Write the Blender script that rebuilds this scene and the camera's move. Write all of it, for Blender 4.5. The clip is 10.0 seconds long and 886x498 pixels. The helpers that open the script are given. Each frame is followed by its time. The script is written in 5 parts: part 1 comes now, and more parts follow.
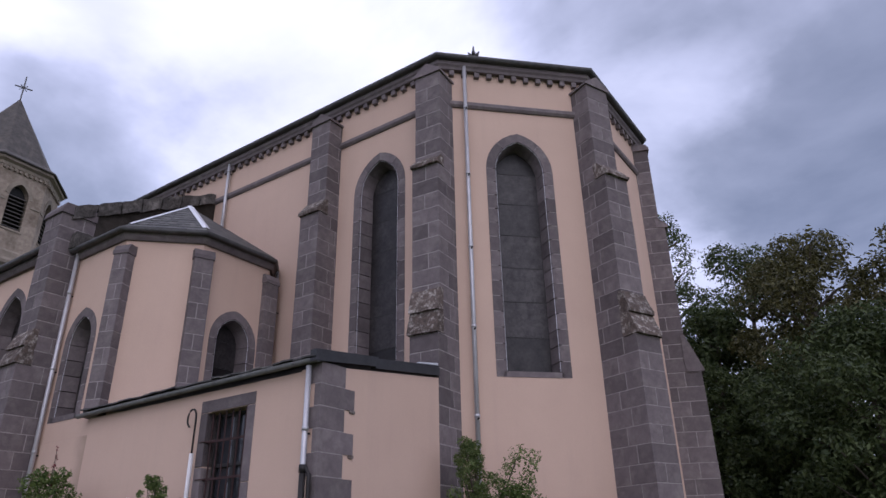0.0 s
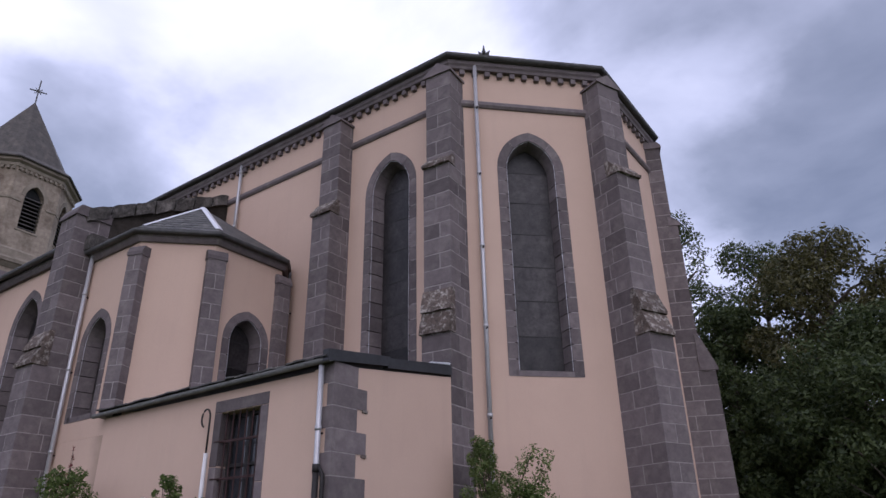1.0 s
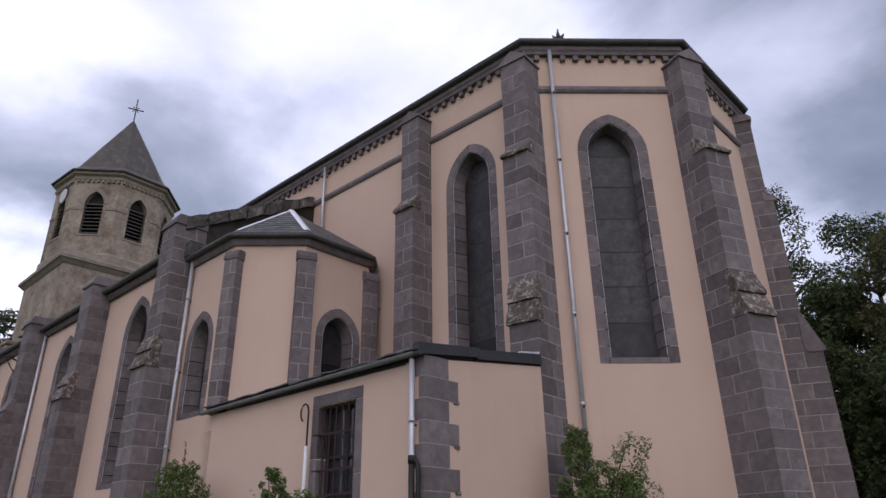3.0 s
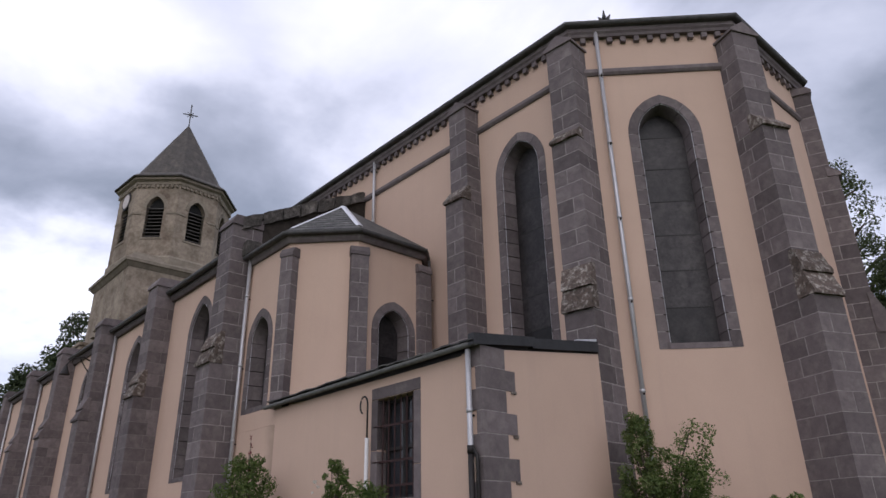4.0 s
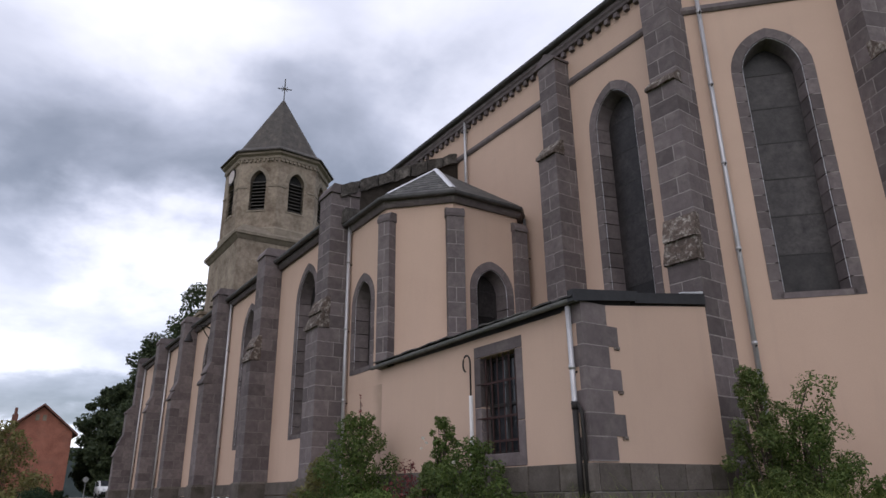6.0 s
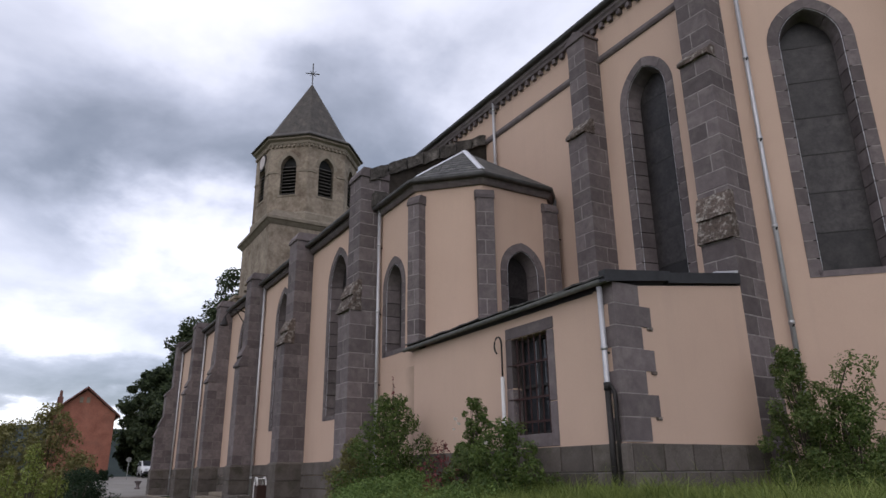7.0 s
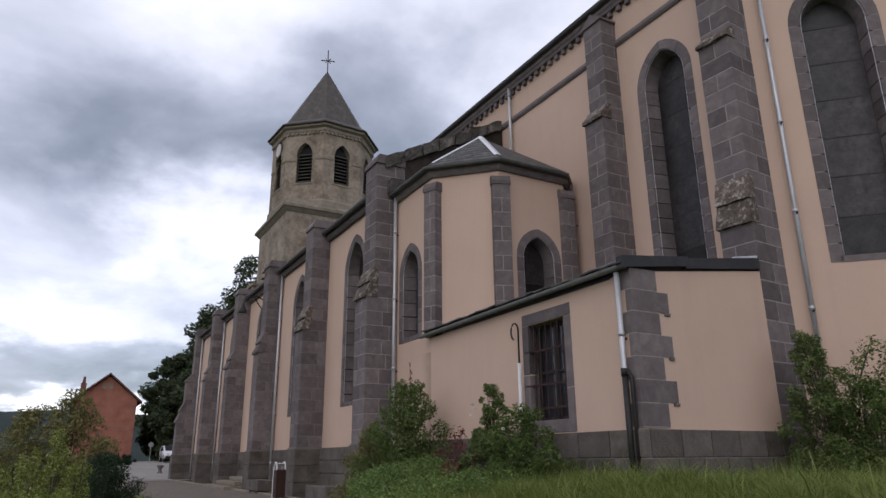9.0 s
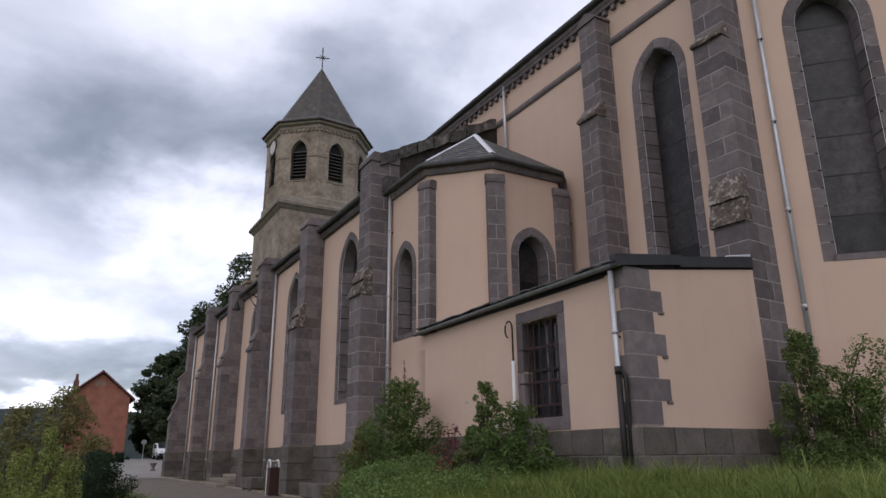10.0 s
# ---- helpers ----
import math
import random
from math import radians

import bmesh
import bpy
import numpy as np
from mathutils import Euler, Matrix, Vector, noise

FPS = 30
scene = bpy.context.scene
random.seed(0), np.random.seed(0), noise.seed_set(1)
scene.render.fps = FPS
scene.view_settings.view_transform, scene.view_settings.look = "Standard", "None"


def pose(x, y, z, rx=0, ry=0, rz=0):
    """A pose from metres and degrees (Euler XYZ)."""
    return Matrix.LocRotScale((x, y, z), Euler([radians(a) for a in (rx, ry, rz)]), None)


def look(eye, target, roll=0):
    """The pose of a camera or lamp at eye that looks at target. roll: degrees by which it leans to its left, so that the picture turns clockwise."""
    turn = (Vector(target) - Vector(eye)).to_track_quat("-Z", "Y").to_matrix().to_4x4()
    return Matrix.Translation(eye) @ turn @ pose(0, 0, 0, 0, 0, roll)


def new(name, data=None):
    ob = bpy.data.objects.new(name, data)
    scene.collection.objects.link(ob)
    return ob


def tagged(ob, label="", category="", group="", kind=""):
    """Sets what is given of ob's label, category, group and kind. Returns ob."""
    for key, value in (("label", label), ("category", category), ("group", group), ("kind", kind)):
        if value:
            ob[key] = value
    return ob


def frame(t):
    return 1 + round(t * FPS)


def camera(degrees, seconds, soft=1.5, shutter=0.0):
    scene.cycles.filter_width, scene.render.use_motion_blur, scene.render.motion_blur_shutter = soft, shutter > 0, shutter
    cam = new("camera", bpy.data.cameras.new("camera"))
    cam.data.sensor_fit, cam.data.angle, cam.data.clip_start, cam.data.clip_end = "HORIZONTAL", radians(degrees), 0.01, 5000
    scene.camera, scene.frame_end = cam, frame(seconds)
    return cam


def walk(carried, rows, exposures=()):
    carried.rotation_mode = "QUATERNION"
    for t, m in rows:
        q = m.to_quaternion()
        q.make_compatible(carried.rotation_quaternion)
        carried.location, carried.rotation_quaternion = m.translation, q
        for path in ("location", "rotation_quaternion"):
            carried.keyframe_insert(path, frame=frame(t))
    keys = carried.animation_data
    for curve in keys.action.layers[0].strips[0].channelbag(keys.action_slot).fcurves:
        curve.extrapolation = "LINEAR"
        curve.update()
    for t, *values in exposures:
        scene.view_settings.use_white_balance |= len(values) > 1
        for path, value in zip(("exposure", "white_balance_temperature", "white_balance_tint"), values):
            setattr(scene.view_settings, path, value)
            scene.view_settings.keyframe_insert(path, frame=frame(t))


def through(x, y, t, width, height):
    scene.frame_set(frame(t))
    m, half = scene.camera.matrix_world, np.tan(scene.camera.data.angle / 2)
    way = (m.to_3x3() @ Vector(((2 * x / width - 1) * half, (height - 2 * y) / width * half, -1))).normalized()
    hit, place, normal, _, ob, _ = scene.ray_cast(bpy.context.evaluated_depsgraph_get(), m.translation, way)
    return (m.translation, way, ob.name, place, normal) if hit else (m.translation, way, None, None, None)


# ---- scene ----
# ---------- camera ----------
cam = camera(66.33, 10.0)
EYE = (0.0, 0.0, 1.15)
TURNS = [(0, 114.38, 1.04, 34.97), (0.5, 114.21, 1.00, 35.14), (1, 114.36, 0.95, 36.00), (1.5, 114.46, 0.72, 37.56), (2, 114.22, 0.49, 39.74), (2.5, 113.99, 0.61, 41.50), (4, 113.03, 0.99, 48.46), (4.5, 112.56, 1.08, 50.62), (5, 111.68, 0.91, 52.82), (5.5, 110.68, 0.77, 54.85), (6, 109.75, 0.67, 56.97), (7.5, 107.79, 0.56, 60.55), (8, 107.55, 0.47, 61.32), (8.5, 107.34, 0.38, 61.23), (9, 107.16, 0.45, 61.01), (9.5, 107.05, 0.40, 60.81), (10, 106.97, 0.44, 60.51)]
walk(cam, [(t, pose(*EYE, rx, ry, rz)) for t, rx, ry, rz in TURNS],
     exposures=[(0, 0.19, 5950, 23), (2.5, 0.16, 6150, 20), (5, 0.07, 6480, 14), (10, 0.03, 6450, 13)])


# ---------- sky and sun ----------
def node(tree, kind, **values):
    n = tree.nodes.new(kind)
    for key, value in values.items():
        n.inputs[key.replace("_", " ")].default_value = value
    return n


def ramp(tree, source, stops):
    n = tree.nodes.new("ShaderNodeValToRGB")
    while len(n.color_ramp.elements) < len(stops):
        n.color_ramp.elements.new(0.5)
    for e, (p, c) in zip(n.color_ramp.elements, stops):
        e.position, e.color = p, (*c, 1) if len(c) == 3 else c
    tree.links.new(source, n.inputs[0])
    return n


world = bpy.data.worlds.new("overcast_sky")
scene.world = world
world.use_nodes = True
wt = world.node_tree
wt.nodes.clear()
geo = wt.nodes.new("ShaderNodeTexCoord")
sep = wt.nodes.new("ShaderNodeSeparateXYZ")
wt.links.new(geo.outputs["Generated"], sep.inputs[0])
lift = wt.nodes.new("ShaderNodeMath")
lift.operation = "ADD"
lift.inputs[1].default_value = 0.28
wt.links.new(sep.outputs[2], lift.inputs[0])
flat = wt.nodes.new("ShaderNodeVectorMath")
flat.operation = "DIVIDE"
wt.links.new(geo.outputs["Generated"], flat.inputs[0])
wt.links.new(lift.outputs[0], flat.inputs[1])
CLOUD_SHIFT = (2.3, 0.9, 0.0)
shift = wt.nodes.new("ShaderNodeVectorMath")
shift.operation = "ADD"
shift.inputs[1].default_value = CLOUD_SHIFT
wt.links.new(flat.outputs[0], shift.inputs[0])
big = node(wt, "ShaderNodeTexNoise", Scale=1.7, Detail=7.0, Roughness=0.52, Distortion=0.35)
wt.links.new(shift.outputs[0], big.inputs["Vector"])


def calc(operation, a, b, clamp=False):
    n = wt.nodes.new("ShaderNodeMath")
    n.operation, n.use_clamp = operation, clamp
    for slot, v in zip(n.inputs, (a, b)):
        if isinstance(v, (int, float)):
            slot.default_value = v
        else:
            wt.links.new(v, slot)
    return n.outputs[0]


# the broken deck: grey cloud masses and bright gaps, by bearing (degrees from north to west), height, width, depth and density
MASSES = [(50, 45, 16, 11, 0.24), (34, 46, 6, 5, -0.12), (-3, 27, 19, 12, -0.50), (14, 44, 9, 7, -0.32), (8, 35, 5, 4, 0.16), (17, 20, 8, 4, 0.26), (71, 36, 8, 7, -0.06),
          (84, 24.5, 13, 4.5, -0.27), (66, 29, 9, 6, -0.26), (79, 18.5, 8, 4.5, 0.52), (90, 15, 9, 3.5, -0.06), (90, 6.5, 14, 2.0, -0.34), (92, 3.6, 14, 1.2, 0.45),
          (90, 10, 8, 2.6, 0.20), (83, 37, 9, 4.5, 0.30), (96, 31, 9, 5, 0.06), (59, 31, 7, 6, -0.10)]
wisp = node(wt, "ShaderNodeTexNoise", Scale=3.4, Detail=5.0, Roughness=0.55)
wt.links.new(shift.outputs[0], wisp.inputs["Vector"])
stray = wt.nodes.new("ShaderNodeVectorMath")
stray.operation = "MULTIPLY_ADD"
stray.inputs[1].default_value, stray.inputs[2].default_value = (0.30, 0.30, 0.16), (-0.15, -0.15, -0.08)
wt.links.new(wisp.outputs["Color"], stray.inputs[0])
bent = wt.nodes.new("ShaderNodeVectorMath")
bent.operation = "ADD"
wt.links.new(geo.outputs["Generated"], bent.inputs[0])
wt.links.new(stray.outputs[0], bent.inputs[1])
deck = calc("MULTIPLY_ADD", big.outputs[0], 1.15)
deck.node.inputs[2].default_value = 0.05
for bearing, height, wide, deep, dense in MASSES:
    e, az = radians(height), radians(bearing)
    away = wt.nodes.new("ShaderNodeVectorMath")
    away.operation = "SUBTRACT"
    away.inputs[1].default_value = (-math.sin(az) * math.cos(e), math.cos(az) * math.cos(e), math.sin(e))
    wt.links.new(bent.outputs[0], away.inputs[0])
    squash = wt.nodes.new("ShaderNodeVectorMath")
    squash.operation = "MULTIPLY"
    squash.inputs[1].default_value = (1 / radians(wide), 1 / radians(wide), 1 / radians(deep))
    wt.links.new(away.outputs[0], squash.inputs[0])
    reach = wt.nodes.new("ShaderNodeVectorMath")
    reach.operation = "LENGTH"
    wt.links.new(squash.outputs[0], reach.inputs[0])
    fade = wt.nodes.new("ShaderNodeMapRange")
    fade.interpolation_type = "SMOOTHSTEP"
    fade.inputs[1].default_value, fade.inputs[2].default_value = 0.3, 1.5
    fade.inputs[3].default_value, fade.inputs[4].default_value = dense, 0.0
    wt.links.new(reach.outputs["Value"], fade.inputs[0])
    deck = calc("ADD", deck, fade.outputs[0])
cloud = ramp(wt, deck, [(0.05, (0.14, 0.16, 0.20)), (0.28, (0.26, 0.285, 0.34)), (0.5, (0.485, 0.515, 0.61)), (0.72, (0.76, 0.785, 0.89)), (0.97, (1.04, 1.05, 1.10))])
nish = wt.nodes.new("ShaderNodeTexSky")
nish.sky_type = "NISHITA"
nish.sun_disc = False
nish.sun_elevation, nish.sun_rotation = radians(45), radians(128)
sky_a = node(wt, "ShaderNodeBackground", Strength=0.03)
wt.links.new(nish.outputs[0], sky_a.inputs[0])
sky_b = node(wt, "ShaderNodeBackground", Strength=1.0)
wt.links.new(cloud.outputs[0], sky_b.inputs[0])
both = wt.nodes.new("ShaderNodeAddShader")
wt.links.new(sky_a.outputs[0], both.inputs[0])
wt.links.new(sky_b.outputs[0], both.inputs[1])
wout = wt.nodes.new("ShaderNodeOutputWorld")
wt.links.new(both.outputs[0], wout.inputs[0])

sun = new("sun", bpy.data.lights.new("sun", "SUN"))
sun.data.energy, sun.data.angle, sun.data.color = 0.65, radians(60), (1.0, 0.95, 0.88)
sun.matrix_basis = look((24, -24, 36), (-8, 8, 2))


# ---------- materials ----------
def surface(name, dark, light, scale=3.0, fine=40.0, rough=0.85, bump=0.3, metal=0.0, vary=0.0, stain=None, amount=0.35, streak=False, spec=0.3, coat=0.0):
    """Two scales of mottling between dark and light, an optional stain colour, fine relief, and a shade of its own for each piece."""
    m = bpy.data.materials.new(name)
    m.use_nodes = True
    t = m.node_tree
    b = t.nodes["Principled BSDF"]
    b.inputs["Roughness"].default_value, b.inputs["Metallic"].default_value = rough, metal
    b.inputs["Specular IOR Level"].default_value = spec
    at = t.nodes.new("ShaderNodeTexCoord")
    info = t.nodes.new("ShaderNodeObjectInfo")
    place = t.nodes.new("ShaderNodeVectorMath")
    place.operation = "ADD"
    t.links.new(at.outputs["Object"], place.inputs[0])
    if vary:
        far = t.nodes.new("ShaderNodeMath")
        far.operation = "MULTIPLY"
        far.inputs[1].default_value = 37.0
        t.links.new(info.outputs["Random"], far.inputs[0])
        t.links.new(far.outputs[0], place.inputs[1])
    a = node(t, "ShaderNodeTexNoise", Scale=scale, Detail=5.0, Roughness=0.6)
    f = node(t, "ShaderNodeTexNoise", Scale=fine, Detail=4.0, Roughness=0.65)
    for n in (a, f):
        t.links.new(place.outputs[0], n.inputs["Vector"])
    mix = t.nodes.new("ShaderNodeMix")
    mix.data_type = "FLOAT"
    mix.inputs[0].default_value = 0.4
    t.links.new(a.outputs[0], mix.inputs[2])
    t.links.new(f.outputs[0], mix.inputs[3])
    col = ramp(t, mix.outputs[0], [(0.32, dark), (0.68, light)])
    last = col.outputs[0]
    if stain:
        s = node(t, "ShaderNodeTexNoise", Scale=0.8 if streak else scale * 0.6, Detail=6.0, Roughness=0.7)
        if streak:
            st = t.nodes.new("ShaderNodeMapping")
            st.inputs["Scale"].default_value = (3.0, 3.0, 0.22)
            st.inputs["Location"].default_value = (7, 3, 1)
            t.links.new(place.outputs[0], st.inputs[0])
            t.links.new(st.outputs[0], s.inputs["Vector"])
        else:
            off = t.nodes.new("ShaderNodeMapping")
            off.inputs["Location"].default_value = (11, 5, 8)
            t.links.new(place.outputs[0], off.inputs[0])
            t.links.new(off.outputs[0], s.inputs["Vector"])
        mask = ramp(t, s.outputs[0], [(0.5, (0, 0, 0)), (0.72, (amount,) * 3)])
        sm = t.nodes.new("ShaderNodeMix")
        sm.data_type = "RGBA"
        sm.inputs[7].default_value = (*stain, 1)
        t.links.new(mask.outputs[0], sm.inputs[0])
        t.links.new(last, sm.inputs[6])
        last = sm.outputs[2]
    if vary:
        span = t.nodes.new("ShaderNodeMapRange")
        span.inputs[3].default_value, span.inputs[4].default_value = 1 - vary, 1 + vary
        t.links.new(info.outputs["Random"], span.inputs[0])
        hs = t.nodes.new("ShaderNodeHueSaturation")
        t.links.new(span.outputs[0], hs.inputs["Value"])
        t.links.new(last, hs.inputs["Color"])
        last = hs.outputs[0]
    t.links.new(last, b.inputs["Base Color"])
    if bump:
        bp = node(t, "ShaderNodeBump", Strength=bump, Distance=0.01)
        t.links.new(mix.outputs[0], bp.inputs["Height"])
        t.links.new(bp.outputs[0], b.inputs["Normal"])
    return m


PLASTER = surface("pink_lime_render", (0.510, 0.364, 0.284), (0.580, 0.418, 0.326), 0.6, 55, 0.92, 0.10, stain=(0.40, 0.30, 0.245), amount=0.16, streak=True, spec=0.2)
STONE = surface("grey_lava_stone", (0.102, 0.084, 0.085), (0.171, 0.142, 0.141), 5, 60, 0.9, 0.4, vary=0.26, stain=(0.235, 0.205, 0.19), amount=0.55, spec=0.25)
MORTAR = surface("pale_lime_mortar", (0.235, 0.208, 0.20), (0.335, 0.30, 0.285), 8, 80, 0.95, 0.3, stain=(0.15, 0.13, 0.128), amount=1.0, spec=0.2)
LICHEN = surface("lichened_lava_stone", (0.050, 0.040, 0.036), (0.155, 0.118, 0.098), 12, 30, 0.95, 0.9, vary=0.15, stain=(0.52, 0.48, 0.43), amount=0.9, spec=0.2)
# mossy stone, with the shadow beneath the coping put into the colour
GABLE = surface("mossy_shaded_gable_stone", (0.022, 0.019, 0.016), (0.058, 0.048, 0.040), 5, 22, 0.95, 0.8, spec=0.15)


def corner_shaded_render():
    """The wall render with stain and soft corner shade painted browner towards the sacristy."""
    m = PLASTER.copy()
    m.name = "damp_streaked_lime_render"
    t = m.node_tree
    b = t.nodes["Principled BSDF"]
    clean = b.inputs["Base Color"].links[0].from_socket
    at = t.nodes.new("ShaderNodeTexCoord")
    split = t.nodes.new("ShaderNodeSeparateXYZ")
    t.links.new(at.outputs["Object"], split.inputs[0])
    run = node(t, "ShaderNodeTexNoise", Scale=2.2, Detail=5.0, Roughness=0.6)
    t.links.new(at.outputs["Object"], run.inputs["Vector"])
    sway = t.nodes.new("ShaderNodeMath")
    sway.operation = "MULTIPLY_ADD"
    sway.inputs[1].default_value = 0.45
    t.links.new(run.outputs[0], sway.inputs[0])
    t.links.new(split.outputs[0], sway.inputs[2])
    # corner shade and stain share one mask, rising with x to the sacristy edge
    near = t.nodes.new("ShaderNodeMapRange")
    near.interpolation_type = "SMOOTHSTEP"
    near.inputs[1].default_value, near.inputs[2].default_value = -14.85, -14.2
    near.inputs[3].default_value, near.inputs[4].default_value = 0.0, 0.6
    t.links.new(sway.outputs[0], near.inputs[0])
    mix = t.nodes.new("ShaderNodeMix")
    mix.data_type = "RGBA"
    mix.inputs[7].default_value = (0.25, 0.19, 0.135, 1)
    t.links.new(near.outputs[0], mix.inputs[0])
    t.links.new(clean, mix.inputs[6])
    t.links.new(mix.outputs[2], b.inputs["Base Color"])
    return m


CORNERSHADE = corner_shaded_render()
SOOTJOINT = surface("dirty_lime_mortar", (0.150, 0.130, 0.128), (0.215, 0.19, 0.182), 6, 60, 0.95, 0.3, stain=(0.10, 0.088, 0.085), amount=1.0, spec=0.2)
PLINTH = surface("mossy_lava_plinth", (0.075, 0.063, 0.056), (0.155, 0.133, 0.118), 2.4, 30, 0.95, 0.6, vary=0.2, stain=(0.045, 0.042, 0.026), amount=0.8, spec=0.2)
SLATE = surface("weathered_grey_slate", (0.036, 0.034, 0.032), (0.092, 0.087, 0.081), 6, 30, 0.6, 0.3, vary=0.3, stain=(0.22, 0.21, 0.18), amount=0.5)
SPIRE = surface("brown_grey_spire_slate", (0.036, 0.032, 0.029), (0.098, 0.086, 0.075), 2.4, 9, 0.75, 0.7, stain=(0.15, 0.125, 0.10), amount=0.6, streak=True)
ZINC = surface("dull_zinc", (0.40, 0.39, 0.40), (0.52, 0.51, 0.52), 4, 30, 0.45, 0.05, metal=0.45)
DARKZINC = surface("dark_weathered_zinc", (0.062, 0.059, 0.060), (0.125, 0.120, 0.120), 5, 25, 0.6, 0.15, metal=0.15)
PALEZINC = surface("pale_zinc_flashing", (0.55, 0.55, 0.58), (0.70, 0.70, 0.73), 4, 25, 0.45, 0.05, metal=0.3)
GUTTERGREY = surface("grey_green_old_zinc", (0.10, 0.10, 0.095), (0.19, 0.185, 0.175), 5, 25, 0.65, 0.2)
BITUMEN = surface("blackened_lead", (0.022, 0.022, 0.024), (0.042, 0.042, 0.045), 4, 25, 0.6, 0.2)
IRON = surface("dark_cast_iron", (0.020, 0.018, 0.018), (0.045, 0.04, 0.038), 8, 50, 0.6, 0.2, metal=0.4)
RUSTY = surface("rusty_red_brown_iron", (0.03, 0.015, 0.015), (0.068, 0.033, 0.031), 12, 60, 0.75, 0.3, metal=0.2)
GLASS = surface("dark_leaded_glass", (0.007, 0.006, 0.006), (0.042, 0.036, 0.036), 5, 16, 0.42, 0.9, vary=0.6, stain=(0.075, 0.066, 0.062), amount=0.45, spec=0.3)
PANE = surface("dim_window_glass", (0.02, 0.022, 0.026), (0.05, 0.052, 0.06), 3, 9, 0.12, 0.03, spec=0.5)
LEAD = surface("leaden_grey_bar", (0.022, 0.02, 0.02), (0.05, 0.047, 0.046), 9, 40, 0.6, 0.1, metal=0.2)
TOWERSTONE = surface("stained_beige_tower_render", (0.148, 0.116, 0.088), (0.37, 0.308, 0.240), 1.0, 5, 0.93, 0.6, stain=(0.095, 0.064, 0.044), amount=0.9, spec=0.2)
COPING = surface("dark_weathered_coping", (0.036, 0.032, 0.029), (0.120, 0.108, 0.098), 5, 20, 0.95, 0.9, vary=0.25, stain=(0.36, 0.33, 0.29), amount=0.5, spec=0.2)
TRIMSTONE = surface("worn_beige_ashlar", (0.165, 0.138, 0.107), (0.29, 0.245, 0.19), 2, 20, 0.92, 0.4, vary=0.12, stain=(0.12, 0.10, 0.08), amount=0.5, spec=0.2)
WOOD = surface("dark_louvre_wood", (0.045, 0.04, 0.037), (0.10, 0.09, 0.08), 5, 30, 0.8, 0.3)
CLOCKFACE = surface("pale_enamel", (0.42, 0.36, 0.33), (0.52, 0.46, 0.43), 3, 20, 0.4, 0.0)
BRICK = surface("red_brick", (0.21, 0.085, 0.06), (0.40, 0.165, 0.115), 1.2, 9, 0.9, 0.4, stain=(0.22, 0.12, 0.09), amount=0.5, spec=0.2)
REDTILE = surface("brown_red_roof_tile", (0.12, 0.055, 0.045), (0.2, 0.095, 0.075), 3, 14, 0.85, 0.4)
ASPHALT = surface("pale_worn_asphalt", (0.19, 0.175, 0.155), (0.29, 0.27, 0.245), 0.6, 60, 0.95, 0.3, stain=(0.26, 0.25, 0.24), amount=0.5, spec=0.2)
GRAVEL = surface("brown_gravel", (0.11, 0.09, 0.075), (0.20, 0.17, 0.14), 2, 60, 0.95, 0.5, spec=0.2)
EARTH = surface("grassy_earth", (0.045, 0.062, 0.020), (0.10, 0.13, 0.042), 0.8, 12, 0.95, 0.6, stain=(0.09, 0.075, 0.04), amount=0.5, spec=0.1)
WHITEPIPE = surface("chalky_white_plastic", (0.55, 0.53, 0.52), (0.68, 0.66, 0.65), 3, 20, 0.5, 0.05)
BARK = surface("grey_brown_bark", (0.05, 0.04, 0.032), (0.12, 0.10, 0.08), 6, 30, 0.95, 0.8)
CARWHITE = surface("white_car_paint", (0.62, 0.62, 0.63), (0.7, 0.7, 0.71), 2, 9, 0.25, 0.0, spec=0.5)
RUBBER = surface("black_rubber", (0.012, 0.012, 0.012), (0.03, 0.03, 0.03), 9, 40, 0.8, 0.1)
BINBROWN = surface("dark_brown_sheet_metal", (0.035, 0.018, 0.014), (0.06, 0.03, 0.024), 5, 30, 0.5, 0.05, metal=0.2)
SIGNGREY = surface("grey_sign_back", (0.22, 0.22, 0.21), (0.30, 0.30, 0.29), 5, 20, 0.5, 0.0, metal=0.5)
HILL = surface("blue_green_wooded_hill", (0.022, 0.030, 0.030), (0.045, 0.056, 0.052), 0.05, 0.35, 0.95, 0.6, spec=0.1)


def leafy(name, dark, light, through=0.35, rough=0.55):
    """Leaves: each leaf has a shade of its own, and lets some light through."""
    m = bpy.data.materials.new(name)
    m.use_nodes = True
    t = m.node_tree
    b = t.nodes["Principled BSDF"]
    g = t.nodes.new("ShaderNodeNewGeometry")
    c = ramp(t, g.outputs["Random Per Island"], [(0.0, dark), (1.0, light)])
    t.links.new(c.outputs[0], b.inputs["Base Color"])
    b.inputs["Roughness"].default_value = rough
    b.inputs["Specular IOR Level"].default_value = 0.25
    tr = t.nodes.new("ShaderNodeBsdfTranslucent")
    t.links.new(c.outputs[0], tr.inputs[0])
    mx = t.nodes.new("ShaderNodeMixShader")
    mx.inputs[0].default_value = through
    t.links.new(b.outputs[0], mx.inputs[1])
    t.links.new(tr.outputs[0], mx.inputs[2])
    t.links.new(mx.outputs[0], t.nodes["Material Output"].inputs[0])
    return m


